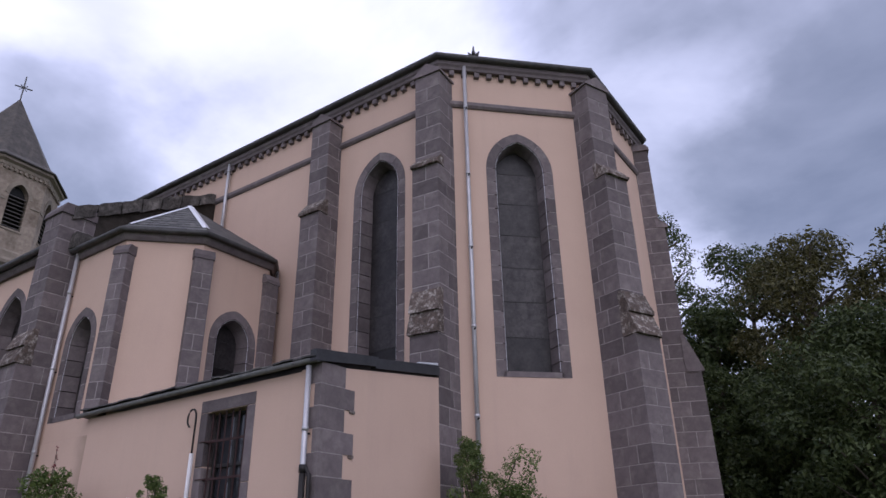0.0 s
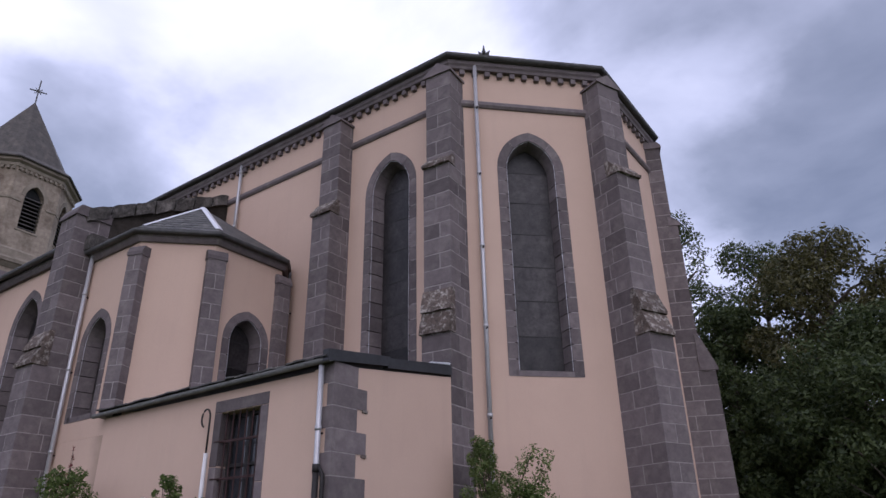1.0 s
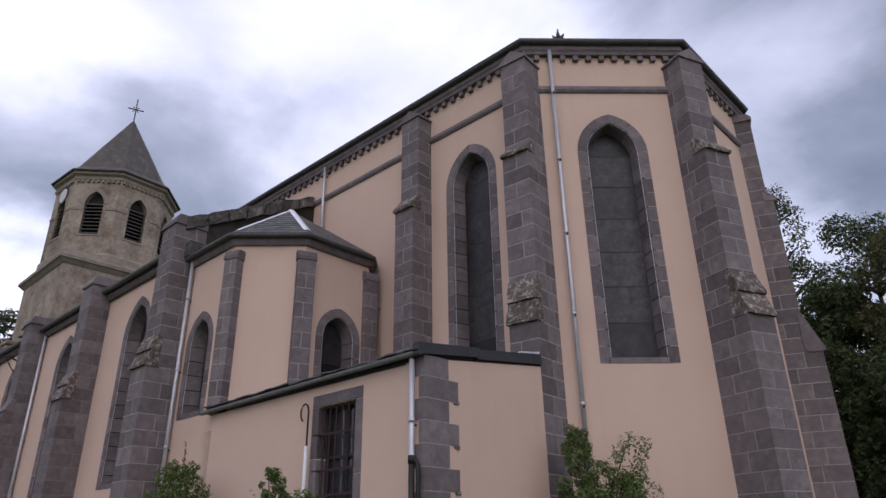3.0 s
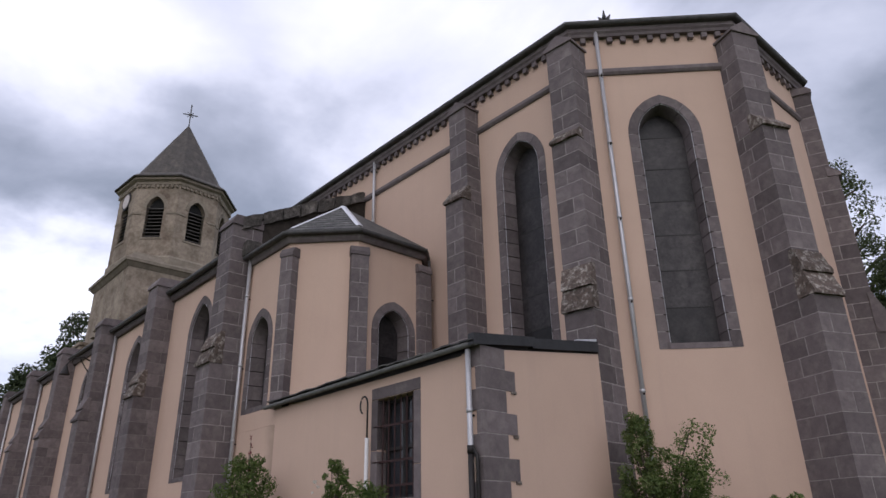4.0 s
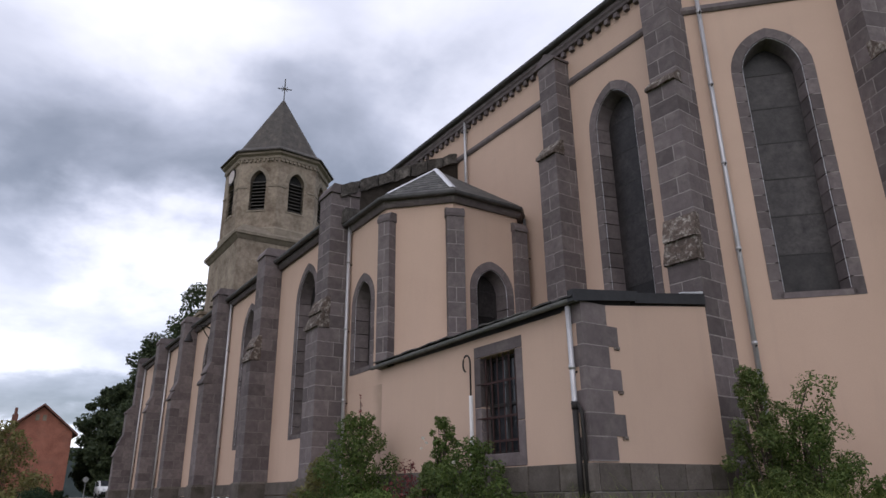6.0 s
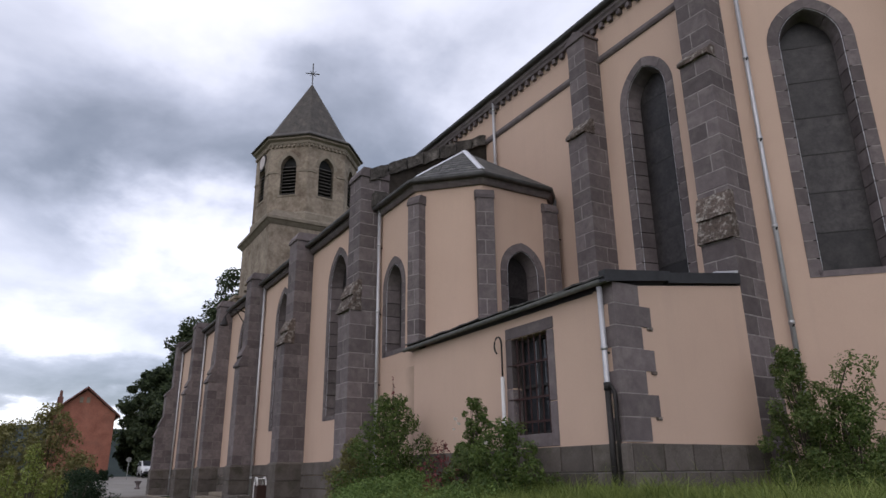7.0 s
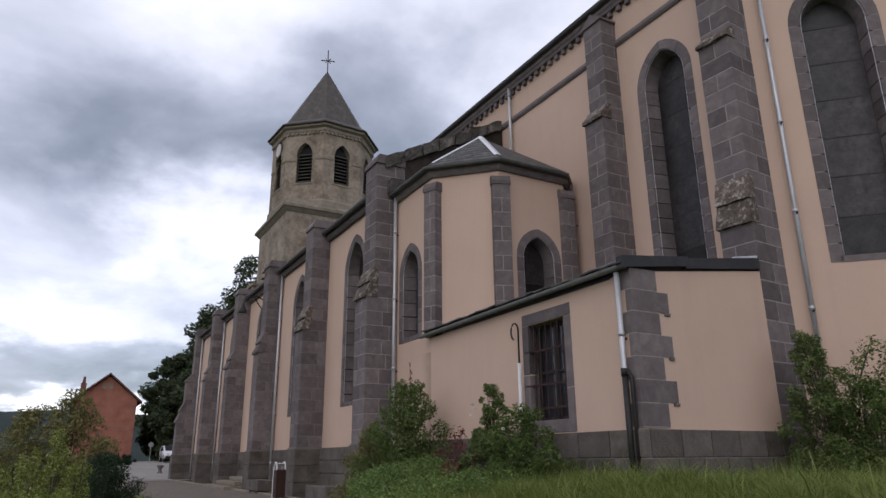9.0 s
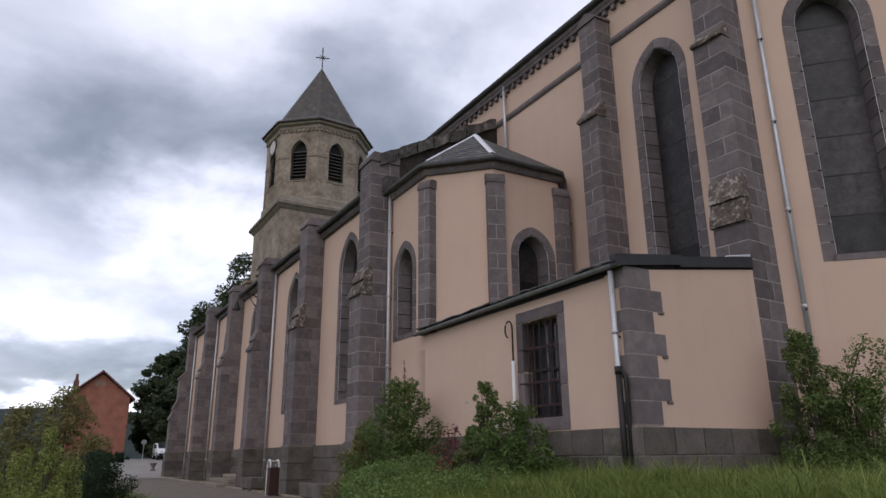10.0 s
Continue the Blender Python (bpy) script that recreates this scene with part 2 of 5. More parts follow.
LEAF_TREE = leafy("dark_tree_leaf", (0.022, 0.036, 0.013), (0.098, 0.125, 0.046))
LEAF_BROWN = leafy("browning_tree_leaf", (0.036, 0.038, 0.014), (0.125, 0.115, 0.042))
LEAF_FAR = leafy("far_tree_leaf", (0.026, 0.040, 0.020), (0.085, 0.108, 0.05))
LEAF_BUSH = leafy("bush_leaf", (0.040, 0.075, 0.018), (0.15, 0.20, 0.055))
LEAF_GREY = leafy("grey_green_leaf", (0.055, 0.092, 0.028), (0.18, 0.225, 0.075))
LEAF_YELLOW = leafy("yellow_green_leaf", (0.13, 0.165, 0.035), (0.30, 0.33, 0.09))
LEAF_RED = leafy("wine_red_leaf", (0.10, 0.022, 0.026), (0.24, 0.07, 0.07))
LEAF_HEDGE = leafy("hedge_leaf", (0.010, 0.022, 0.010), (0.030, 0.055, 0.022))
LEAF_OLIVE = leafy("olive_leaf", (0.11, 0.105, 0.034), (0.24, 0.22, 0.085))
BLADE = leafy("grass_blade", (0.085, 0.125, 0.028), (0.29, 0.335, 0.095), 0.45)
LEAF_WEED = leafy("fresh_weed_leaf", (0.065, 0.115, 0.028), (0.21, 0.29, 0.085))
PETAL = leafy("white_petal", (0.6, 0.57, 0.5), (0.75, 0.72, 0.66), 0.2)


# ---------- shaping ----------
def where(ob):
    if ob.parent is None:
        return ob.matrix_basis.copy()
    return where(ob.parent) @ ob.matrix_parent_inverse @ ob.matrix_basis


def adopt(ob, parent):
    if parent is not None:
        ob.parent = parent
        ob.matrix_parent_inverse = where(parent).inverted()
    return ob


def part(name, bm, material, parent=None, label="", smooth=False):
    me = bpy.data.meshes.new(name)
    bmesh.ops.recalc_face_normals(bm, faces=bm.faces[:])
    bm.to_mesh(me)
    bm.free()
    me.materials.append(material)
    if smooth:
        for p in me.polygons:
            p.use_smooth = True
    ob = adopt(new(name, me), parent)
    return tagged(ob, label)


def thing(name, xyz, label, category, group="", kind=""):
    e = new(name)
    e.empty_display_size = 0.2
    e.matrix_basis = Matrix.Translation(xyz)
    return tagged(e, label, category, group, kind)


def box(bm, x0, y0, z0, x1, y1, z1, m=None, bevel=0.0):
    vs = [bm.verts.new(v) for v in ((x0, y0, z0), (x1, y0, z0), (x1, y1, z0), (x0, y1, z0), (x0, y0, z1), (x1, y0, z1), (x1, y1, z1), (x0, y1, z1))]
    fs = [bm.faces.new([vs[i] for i in f]) for f in ((0, 3, 2, 1), (4, 5, 6, 7), (0, 1, 5, 4), (1, 2, 6, 5), (2, 3, 7, 6), (3, 0, 4, 7))]
    if bevel:
        es = list({e for f in fs for e in f.edges})
        r = bmesh.ops.bevel(bm, geom=es, offset=bevel, segments=1, affect="EDGES")
        vs = list({v for f in bm.faces for v in f.verts}) if m is not None else vs
    if m is not None:
        bmesh.ops.transform(bm, matrix=m, verts=vs)
    return bm


def prism(bm, pts, vec):
    """A solid from a planar polygon pushed along vec."""
    vec = Vector(vec)
    a = [bm.verts.new(p) for p in pts]
    b = [bm.verts.new(Vector(p) + vec) for p in pts]
    bm.faces.new(a)
    bm.faces.new(b[::-1])
    for i in range(len(a)):
        j = (i + 1) % len(a)
        bm.faces.new((a[i], b[i], b[j], a[j]))
    return bm


def tube(bm, pts, radius, sides=10, cap=True):
    """A round bar along a run of points."""
    rings = []
    pts = [Vector(p) for p in pts]
    for i, p in enumerate(pts):
        d = (pts[min(i + 1, len(pts) - 1)] - pts[max(i - 1, 0)]).normalized()
        ref = Vector((0, 0, 1)) if abs(d.z) < 0.9 else Vector((1, 0, 0))
        u = d.cross(ref).normalized()
        v = d.cross(u)
        r = radius[i] if isinstance(radius, (list, tuple)) else radius
        rings.append([bm.verts.new(p + r * (math.cos(k * 2 * math.pi / sides) * u + math.sin(k * 2 * math.pi / sides) * v)) for k in range(sides)])
    for a, b in zip(rings, rings[1:]):
        for k in range(sides):
            bm.faces.new((a[k], a[(k + 1) % sides], b[(k + 1) % sides], b[k]))
    if cap:
        bm.faces.new(rings[0][::-1])
        bm.faces.new(rings[-1])
    return bm


class Plane:
    """An upright wall face: origin o, u along it, n out of it."""

    def __init__(self, o, end):
        self.o = Vector((o[0], o[1], 0))
        d = Vector((end[0] - o[0], end[1] - o[1], 0))
        self.len = d.length
        self.u = d.normalized()
        self.n = Vector((self.u.y, -self.u.x, 0))

    def at(self, s, z, out=0.0):
        return self.o + self.u * s + self.n * out + Vector((0, 0, z))


def wall(name, plane, outline, holes, thick, material, parent, label=""):
    """A wall with openings that go through it."""
    from mathutils.geometry import tessellate_polygon
    loops = [outline] + holes
    tris = tessellate_polygon([[Vector((s, z, 0)) for s, z in lp] for lp in loops])
    pts = [p for lp in loops for p in lp]
    bm = bmesh.new()
    fr = [bm.verts.new(plane.at(s, z)) for s, z in pts]
    bk = [bm.verts.new(plane.at(s, z, -thick)) for s, z in pts]
    for t in tris:
        for vs in ([fr[i] for i in t], [bk[i] for i in reversed(t)]):
            try:
                bm.faces.new(vs)
            except ValueError:
                pass
    k = 0
    for lp in loops:
        for i in range(len(lp)):
            a, b = k + i, k + (i + 1) % len(lp)
            bm.faces.new((fr[a], fr[b], bk[b], bk[a]))
        k += len(lp)
    return part(name, bm, material, parent, label)


def arch_path(w, z0, z1, rise, inset=0.0, steps=7):
    """Left jamb, pointed head, right jamb, from the sill up and down again, about s = 0."""
    h = w / 2
    c = (rise * rise - h * h) / w
    r = h + c - inset
    zs = z1 - rise
    top = math.sqrt(max(r * r - c * c, 1e-6))
    a1 = math.atan2(top, -c)
    left = [(c + r * math.cos(math.pi + (a1 - math.pi) * i / steps), zs + r * math.sin(math.pi + (a1 - math.pi) * i / steps)) for i in range(steps + 1)]
    right = [(-s, z) for s, z in left[::-1]]
    return [(-(h - inset), z0)] + left + right[1:] + [((h - inset), z0)]


SECTION = [(0.0, -0.06), (0.0, 0.012), (0.225, 0.012), (0.238, -0.010), (0.245, -0.03), (0.31, -0.34), (0.31, -0.44), (0.0, -0.44)]


def pointed_window(parent, plane, s0, w, z0, z1, rise, group, course=0.37, panels=6, band=1.0, label="dark leaded glass in a dressed lava-stone surround"):
    """A lancet: dressed surround stone by stone, sloped sill, leaded panels and saddle bars."""
    win = adopt(thing("lancet_window", plane.at(s0, z0), label, ""), parent)
    sec = [(d * band, o) for d, o in SECTION]
    runs = [arch_path(w, z0, z1, rise, d) for d, o in sec]

    def stone(i0, i1, f0=0.0, f1=1.0):
        bm = bmesh.new()
        rows = []
        for i in range(i0, i1 + 1):
            row = []
            for run, (d, o) in zip(runs, sec):
                s, z = run[i]
                if i == i0 and f0 > 0:
                    t, q = run[i + 1], f0
                    s, z = s + (t[0] - s) * q, z + (t[1] - z) * q
                if i == i1 and f1 < 1:
                    t, q = run[i - 1], 1 - f1
                    s, z = s + (t[0] - s) * q, z + (t[1] - z) * q
                row.append(bm.verts.new(plane.at(s0 + s, z, o)))
            rows.append(row)
        for a, b in zip(rows, rows[1:]):
            for k in range(len(a)):
                j = (k + 1) % len(a)
                bm.faces.new((a[k], a[j], b[j], b[k]))
        bm.faces.new(rows[0])
        bm.faces.new(rows[-1][::-1])
        part("surround_stone", bm, STONE, win)

    n = len(runs[0])
    zs = z1 - rise
    jamb = zs - z0
    count = max(3, round(jamb / course))
    gap = 0.010
    for k in range(count):
        a, b = k / count + gap / jamb, (k + 1) / count - gap / jamb
        stone(0, 1, a, b)
        stone(n - 2, n - 1, 1 - b, 1 - a)
    m = (n - 1) // 2
    g = 0.03
    stone(1, 1 + (m - 1) // 2 + 1, g, 1 - g)
    stone(1 + (m - 1) // 2 + 1, m, g, 1.0)
    stone(m, m + (m - 1) // 2, 0.0, 1 - g)
    stone(m + (m - 1) // 2, n - 2, g, 1 - g)
    # joints behind the stones
    bm = bmesh.new()
    d1 = [arch_path(w, z0, z1, rise, d) for d in (0.004, 0.17 * band)]
    for (a, b) in zip(range(n - 1), range(1, n)):
        quad = [d1[0][a], d1[0][b], d1[1][b], d1[1][a]]
        prism(bm, [plane.at(s0 + s, z, 0.008) for s, z in quad], plane.n * -0.1)
    part("mortar_bed", bm, MORTAR, win)
    # sill
    bm = bmesh.new()
    hw = w / 2
    prof = [(-0.44, z0 + 0.24), (-0.05, z0 + 0.12), (0.012, z0 + 0.12), (0.012, z0 - 0.001), (-0.44, z0 - 0.001)]
    prism(bm, [plane.at(s0 - hw + 0.16 * band, z, o) for o, z in prof], plane.u * (w - 0.32 * band))
    part("window_sill", bm, STONE, win)
    # leaded panels
    inner = arch_path(w, z0 + 0.15, z1, rise, 0.30 * band)
    zi = [z0 + 0.15 + (zs + 0.1 - z0 - 0.15) * k / panels for k in range(panels + 1)]
    hi = w / 2 - 0.30 * band
    for a, b in zip(zi, zi[1:]):
        bm = bmesh.new()
        tilt = 0.004 * math.sin(a * 37.0)
        prism(bm, [plane.at(s0 - hi, a + 0.012, -0.385 + tilt), plane.at(s0 + hi, a + 0.012, -0.385 - tilt), plane.at(s0 + hi, b - 0.012, -0.385 - tilt), plane.at(s0 - hi, b - 0.012, -0.385 + tilt)], plane.n * -0.008)
        part("leaded_panel", bm, GLASS, win)
    bm = bmesh.new()
    head = [(s, z) for s, z in arch_path(w, zi[-1] + 0.012, z1, rise, 0.30 * band) if z > zi[-1]]
    head = [(-hi, zi[-1] + 0.012)] + head + [(hi, zi[-1] + 0.012)]
    prism(bm, [plane.at(s0 + s, z, -0.385) for s, z in head], plane.n * -0.008)
    part("leaded_panel", bm, GLASS, win)
    for z in zi[1:]:
        bm = bmesh.new()
        prism(bm, [plane.at(s0 - hi, z - 0.010, -0.378), plane.at(s0 + hi, z - 0.010, -0.378), plane.at(s0 + hi, z + 0.010, -0.378), plane.at(s0 - hi, z + 0.010, -0.378)], plane.n * -0.03)
        part("saddle_bar", bm, LEAD, win)
    # thin wire edge of the storm screen
    run = arch_path(w, z0 + 0.14, z1, rise, 0.243 * band)
    bm = tube(bmesh.new(), [plane.at(s0 + s, z, -0.01) for s, z in run], 0.0045, 5)
    part("screen_wire", bm, PALEZINC, win)
    return win


def hole(s0, w, z0, z1, rise, band=1.0):
    return [(s0 + s, z) for s, z in arch_path(w, z0 + 0.02, z1, rise, 0.1 * band)]


BLOCKS = {}


def block_mesh(w, d, h, material):
    key = (round(w, 2), round(d, 2), round(h, 2), material.name)
    if key not in BLOCKS:
        bm = bmesh.new()
        box(bm, -key[0] / 2, -key[1] / 2, -key[2] / 2, key[0] / 2, key[1] / 2, key[2] / 2, bevel=0.006)
        me = bpy.data.meshes.new("stone")
        bm.to_mesh(me)
        bm.free()
        me.materials.append(material)
        BLOCKS[key] = me
    return BLOCKS[key]


def put_stone(parent, frame_m, x, y, z, w, d, h, material=None, name="stone"):
    ob = new(name, block_mesh(w, d, h, material or STONE))
    ob.matrix_basis = frame_m @ Matrix.Translation((x, y, z))
    return adopt(ob, parent)


def stepped_buttress(parent, foot, angle, width, steps, z_cap, course=0.375, cap="gable", seed=1, back=0.25, lichen=True, name="buttress", slabs=(2, 1, 1), steep=1.6, joints=None, base=None):
    """An ashlar buttress with weathered set-offs. foot: middle of its root on the wall; angle: degrees of the way that it points;
    steps: (z from, z to, depth) from the ground up. Local x runs across it, local -y out of the wall."""
    rnd = random.Random(seed)
    m = Matrix.Translation((foot[0], foot[1], 0)) @ Matrix.Rotation(radians(angle + 90), 4, "Z")
    b = adopt(thing(name, (foot[0], foot[1], steps[0][0]), "", ""), parent)
    joint = 0.017
    for k, (za, zb, depth) in enumerate(steps):
        bm = bmesh.new()
        box(bm, -width / 2 + 0.004, -depth + 0.004, za, width / 2 - 0.004, back, zb, m)
        part("mortar_core", bm, joints or MORTAR, b)
        n = max(1, round((zb - za) / course))
        h = (zb - za) / n
        for i in range(n):
            zc = za + h * (i + 0.5)
            hh = h - joint
            total = depth + back
            if (i + k) % 2 == 0:
                f = min(0.42 + rnd.uniform(-0.05, 0.05), total)
                put_stone(b, m, 0, -depth + f / 2, zc, width, f, hh)
                rest = total - f - joint
                if rest > 0.12:
                    put_stone(b, m, 0, -depth + f + joint + rest / 2, zc, width, rest, hh)
            else:
                cut = width * rnd.uniform(0.38, 0.62)
                f = min(0.62 + rnd.uniform(-0.06, 0.06), total)
                put_stone(b, m, -width / 2 + (cut - joint / 2) / 2, -depth + f / 2, zc, cut - joint / 2, f, hh)
                put_stone(b, m, width / 2 - (width - cut - joint / 2) / 2, -depth + f / 2, zc, width - cut - joint / 2, f, hh)
                rest = total - f - joint
                if rest > 0.12:
                    put_stone(b, m, 0, -depth + f + joint + rest / 2, zc, width, rest, hh)
        if k + 1 < len(steps):
            # the set-off slopes back to the next depth in one or two slabs, each with a drip edge
            d2 = steps[k + 1][2]
            many = slabs[k]
            rise = max(0.16, (depth - d2) * (steep if k == 0 else min(steep, 1.3))) + 0.10
            for j in range(many):
                da, db = depth + (d2 - depth) * j / many, depth + (d2 - depth) * (j + 1) / many
                z1, z2 = zb + rise * j, zb + rise * (j + 1)
                lip = 0.07
                bm = bmesh.new()
                prof = [(-da - lip, z1 + 0.002), (-da - lip, z1 + 0.08), (-db - 0.012, z2), (-d2 + 0.10, z2), (-d2 + 0.10, z1 + 0.002)]
                prism(bm, [m @ Vector((-width / 2 - 0.02, y, z)) for y, z in prof], m.to_3x3() @ Vector((width + 0.04, 0, 0)))
                bmesh.ops.subdivide_edges(bm, edges=bm.edges[:], cuts=4, use_grid_fill=True)
                for v in bm.verts:
                    v.co += 0.017 * noise.noise_vector(v.co * 8.0) + 0.009 * noise.noise_vector(v.co * 23.0)
                part("weathering_ledge", bm, LICHEN if lichen else STONE, b, "lichen-covered sloping ledge" if lichen else "")
    if base:
        # a plinth course or two, a hand's width proud, chamfered at its top
        za, zb, out = base
        deep = steps[0][2] + out
        n = max(1, round((zb - za) / 0.5))
        h = (zb - za) / n
        for i in range(n):
            put_stone(b, m, 0, (back - deep) / 2, za + h * (i + 0.5), width + 2 * out, deep + back, h - 0.012, PLINTH, "plinth_stone")
        bm = bmesh.new()
        w2 = width / 2
        lo = [bm.verts.new(m @ Vector(v)) for v in ((-w2 - out, back, zb), (-w2 - out, -deep, zb), (w2 + out, -deep, zb), (w2 + out, back, zb))]
        hi = [bm.verts.new(m @ Vector(v)) for v in ((-w2, back, zb + out), (-w2, -steps[0][2], zb + out), (w2, -steps[0][2], zb + out), (w2, back, zb + out))]
        for i in range(4):
            j = (i + 1) % 4
            bm.faces.new((lo[i], lo[j], hi[j], hi[i]))
        bm.faces.new(lo)
        bm.faces.new(hi)
        part("plinth_chamfer", bm, PLINTH, b)
    depth = steps[-1][2]
    zt = steps[-1][1]
    bm = bmesh.new()
    o = 0.045 if width > 0.5 else 0.022
    if cap == "gable":
        ring = [(-width / 2 - o, zt), (-width / 2 - o, zt + 0.06), (0, z_cap), (width / 2 + o, zt + 0.06), (width / 2 + o, zt)]
        prism(bm, [m @ Vector((x, -depth - o, z)) for x, z in ring], m.to_3x3() @ Vector((0, depth + o + back, 0)))
    else:
        prof = [(-depth - o, zt), (-depth - o, zt + 0.09), (-depth + 0.05, z_cap - 0.02), (back, z_cap), (back, zt)]
        prism(bm, [m @ Vector((-width / 2 - o, y, z)) for y, z in prof], m.to_3x3() @ Vector((width + 2 * o, 0, 0)))
    part("cap_stone", bm, STONE, b)
    return b


def downpipe(parent, x, y, z0, z1, r=0.048, name="downpipe", bracket=1.9, shoe=None, n=(0, -1), material=None):
    """A rain pipe with sockets and brackets; shoe: height of a cast-iron foot piece."""
    p = part(name, tube(bmesh.new(), [(x, y, z0), (x, y, z1)], r, 12), material or ZINC, parent, "", True)
    z = z0 + (shoe + 0.5 if shoe else 0.9)
    while z < z1 - 0.3:
        part("pipe_socket", tube(bmesh.new(), [(x, y, z), (x, y, z + 0.07)], r + 0.010, 12), material or ZINC, p, "", True)
        bm = bmesh.new()
        box(bm, -0.012, -0.012, z - 0.05, 0.012, 0.14, z - 0.02, Matrix.Translation((x, y, 0)) @ Matrix.Rotation(math.atan2(-n[0], n[1]) + math.pi, 4, "Z"))
        part("bracket", bm, IRON, p)
        z += bracket
    if shoe:
        q = part("iron_foot_pipe", tube(bmesh.new(), [(x, y, z0), (x, y, z0 + shoe - 0.1)], r + 0.003, 12), IRON, p, "dark cast-iron foot of the pipe", True)
        part("pipe_socket", tube(bmesh.new(), [(x, y, z0 + shoe - 0.12), (x, y, z0 + shoe)], r + 0.014, 12), IRON, p, "", True)
    return p


def gutter(parent, pts, r=0.085, material=None, name="gutter"):
    """A half-round gutter along a run of points: outer shell, inner shell and rolled lip."""
    bm = bmesh.new()
    pts = [Vector(p) for p in pts]
    rings = []
    for i, p in enumerate(pts):
        d = Vector((0, 0, 0))
        if i:
            d += (p - pts[i - 1]).normalized()
        if i + 1 < len(pts):
            d += (pts[i + 1] - p).normalized()
        d.normalize()
        out = Vector((d.y, -d.x, 0)).normalized()
        widen = 1.0
        if 0 < i < len(pts) - 1:
            e = (p - pts[i - 1]).normalized()
            widen = 1 / max(0.5, abs(Vector((e.y, -e.x, 0)).dot(out)))
        prof = [(math.cos(a) * r, math.sin(a) * r) for a in [math.pi + math.pi * k / 8 for k in range(9)]] + [(r, 0.015)] + [(math.cos(a) * (r - 0.012), math.sin(a) * (r - 0.012) + 0.012) for a in [2 * math.pi - math.pi * k / 8 for k in range(9)]]
        rings.append([bm.verts.new(p + out * x * widen + Vector((0, 0, z))) for x, z in prof])
    for a, b in zip(rings, rings[1:]):
        for k in range(len(a)):
            bm.faces.new((a[k], a[(k + 1) % len(a)], b[(k + 1) % len(a)], b[k]))
    for r_ in (rings[0], rings[-1]):
        bm.faces.new(r_)
    return part(name, bm, material or DARKZINC, parent, "", False)


def band_run(bm, pts, prof):
    """A moulding with profile (out, z) swept along plan points, mitred at the corners."""
    pts = [Vector((p[0], p[1], 0)) for p in pts]
    rows = []
    for i, p in enumerate(pts):
        ns = []
        for a, b in ((i - 1, i), (i, i + 1)):
            if a >= 0 and b < len(pts):
                d = (pts[b] - pts[a]).normalized()
                ns.append(Vector((d.y, -d.x, 0)))
        n = sum(ns, Vector()).normalized()
        k = 1 / n.dot(ns[0])
        rows.append([bm.verts.new(p + n * (o * k) + Vector((0, 0, z))) for o, z in prof])
    for a, b in zip(rows, rows[1:]):
        for k in range(len(a)):
            bm.faces.new((a[k], a[(k + 1) % len(a)], b[(k + 1) % len(a)], b[k]))
    bm.faces.new(rows[0])
    bm.faces.new(rows[-1][::-1])
    return bm


# ---------- ground ----------
def smooth(a, b, x):
    t = min(1, max(0, (x - a) / (b - a)))
    return t * t * (3 - 2 * t)


def ground_z(x, y):
    """A mound of grass round the apse and the sacristy, a level path along the aisle, lower grass towards the viewer, a road that climbs a little."""
    mound = 0.66 * smooth(-15.9, -12.0, x) * smooth(3.2, 6.6, y)
    near = -0.45 * (1 - smooth(1.0, 4.0, y)) * smooth(-22, -9, x)
    west = 1.05 * smooth(-48, -75, x)
    fall = -7.0 * smooth(-2.5, -40, y) * smooth(-12, -30, x)
    far = -10.0 * smooth(95, 260, math.hypot(x, y))
    return mound + near + west + fall + far + 0.03 * noise.noise((x * 0.5, y * 0.5, 0.3)) * smooth(-14, -8, x)


def axis_steps(lo, hi, fine_lo, fine_hi, fine, coarse):
    out, v = [], fine_lo
    while v <= fine_hi:
        out.append(v)
        v += fine
    step, v = coarse, fine_lo
    while v > lo:
        v -= step
        step *= 1.4
        out.insert(0, v)
    step, v = coarse, out[-1]
    while v < hi:
        v += step
        step *= 1.4
        out.append(v)
    return out


xs, ys = axis_steps(-2500, 2500, -30, 8, 0.6, 1.5), axis_steps(-2500, 2500, -4, 20, 0.6, 1.5)
bm = bmesh.new()
grid = [[bm.verts.new((x, y, ground_z(x, y))) for y in ys] for x in xs]
for i in range(len(xs) - 1):
    for j in range(len(ys) - 1):
        bm.faces.new((grid[i][j], grid[i + 1][j], grid[i + 1][j + 1], grid[i][j + 1]))
tagged(part("ground", bm, EARTH, None, "uneven grassy ground round the church", True), "", "ground", "", "structure")


def strip(name, pts, lift, material, label):
    """A sheet laid on the ground between pairs of points."""
    bm = bmesh.new()
    rows = []
    for (ax, ay), (bx, by) in pts:
        rows.append([bm.verts.new((ax + (bx - ax) * k / 6, ay + (by - ay) * k / 6, ground_z(ax + (bx - ax) * k / 6, ay + (by - ay) * k / 6) + lift)) for k in range(7)])
    for a, b in zip(rows, rows[1:]):
        for k in range(6):
            bm.faces.new((a[k], a[k + 1], b[k + 1], b[k]))
    return tagged(part(name, bm, material, None, label, True), "", name.split("_")[-1], "", "structure")


strip("gravel_path", [((x, 2.6 + 1.3 * smooth(-24, -17, x)), (x, 6.42)) for x in range(-46, -14, 2)], 0.03, GRAVEL, "brown gravel path along the aisle wall")
strip("asphalt_road", [((-44 - k * 4, 2.5 + k * 0.15 - 0.2 * max(0, k - 4)), (-44 - k * 4, 11 + k * 0.6)) for k in range(0, 14)], 0.05, ASPHALT, "pale worn asphalt road past the church")

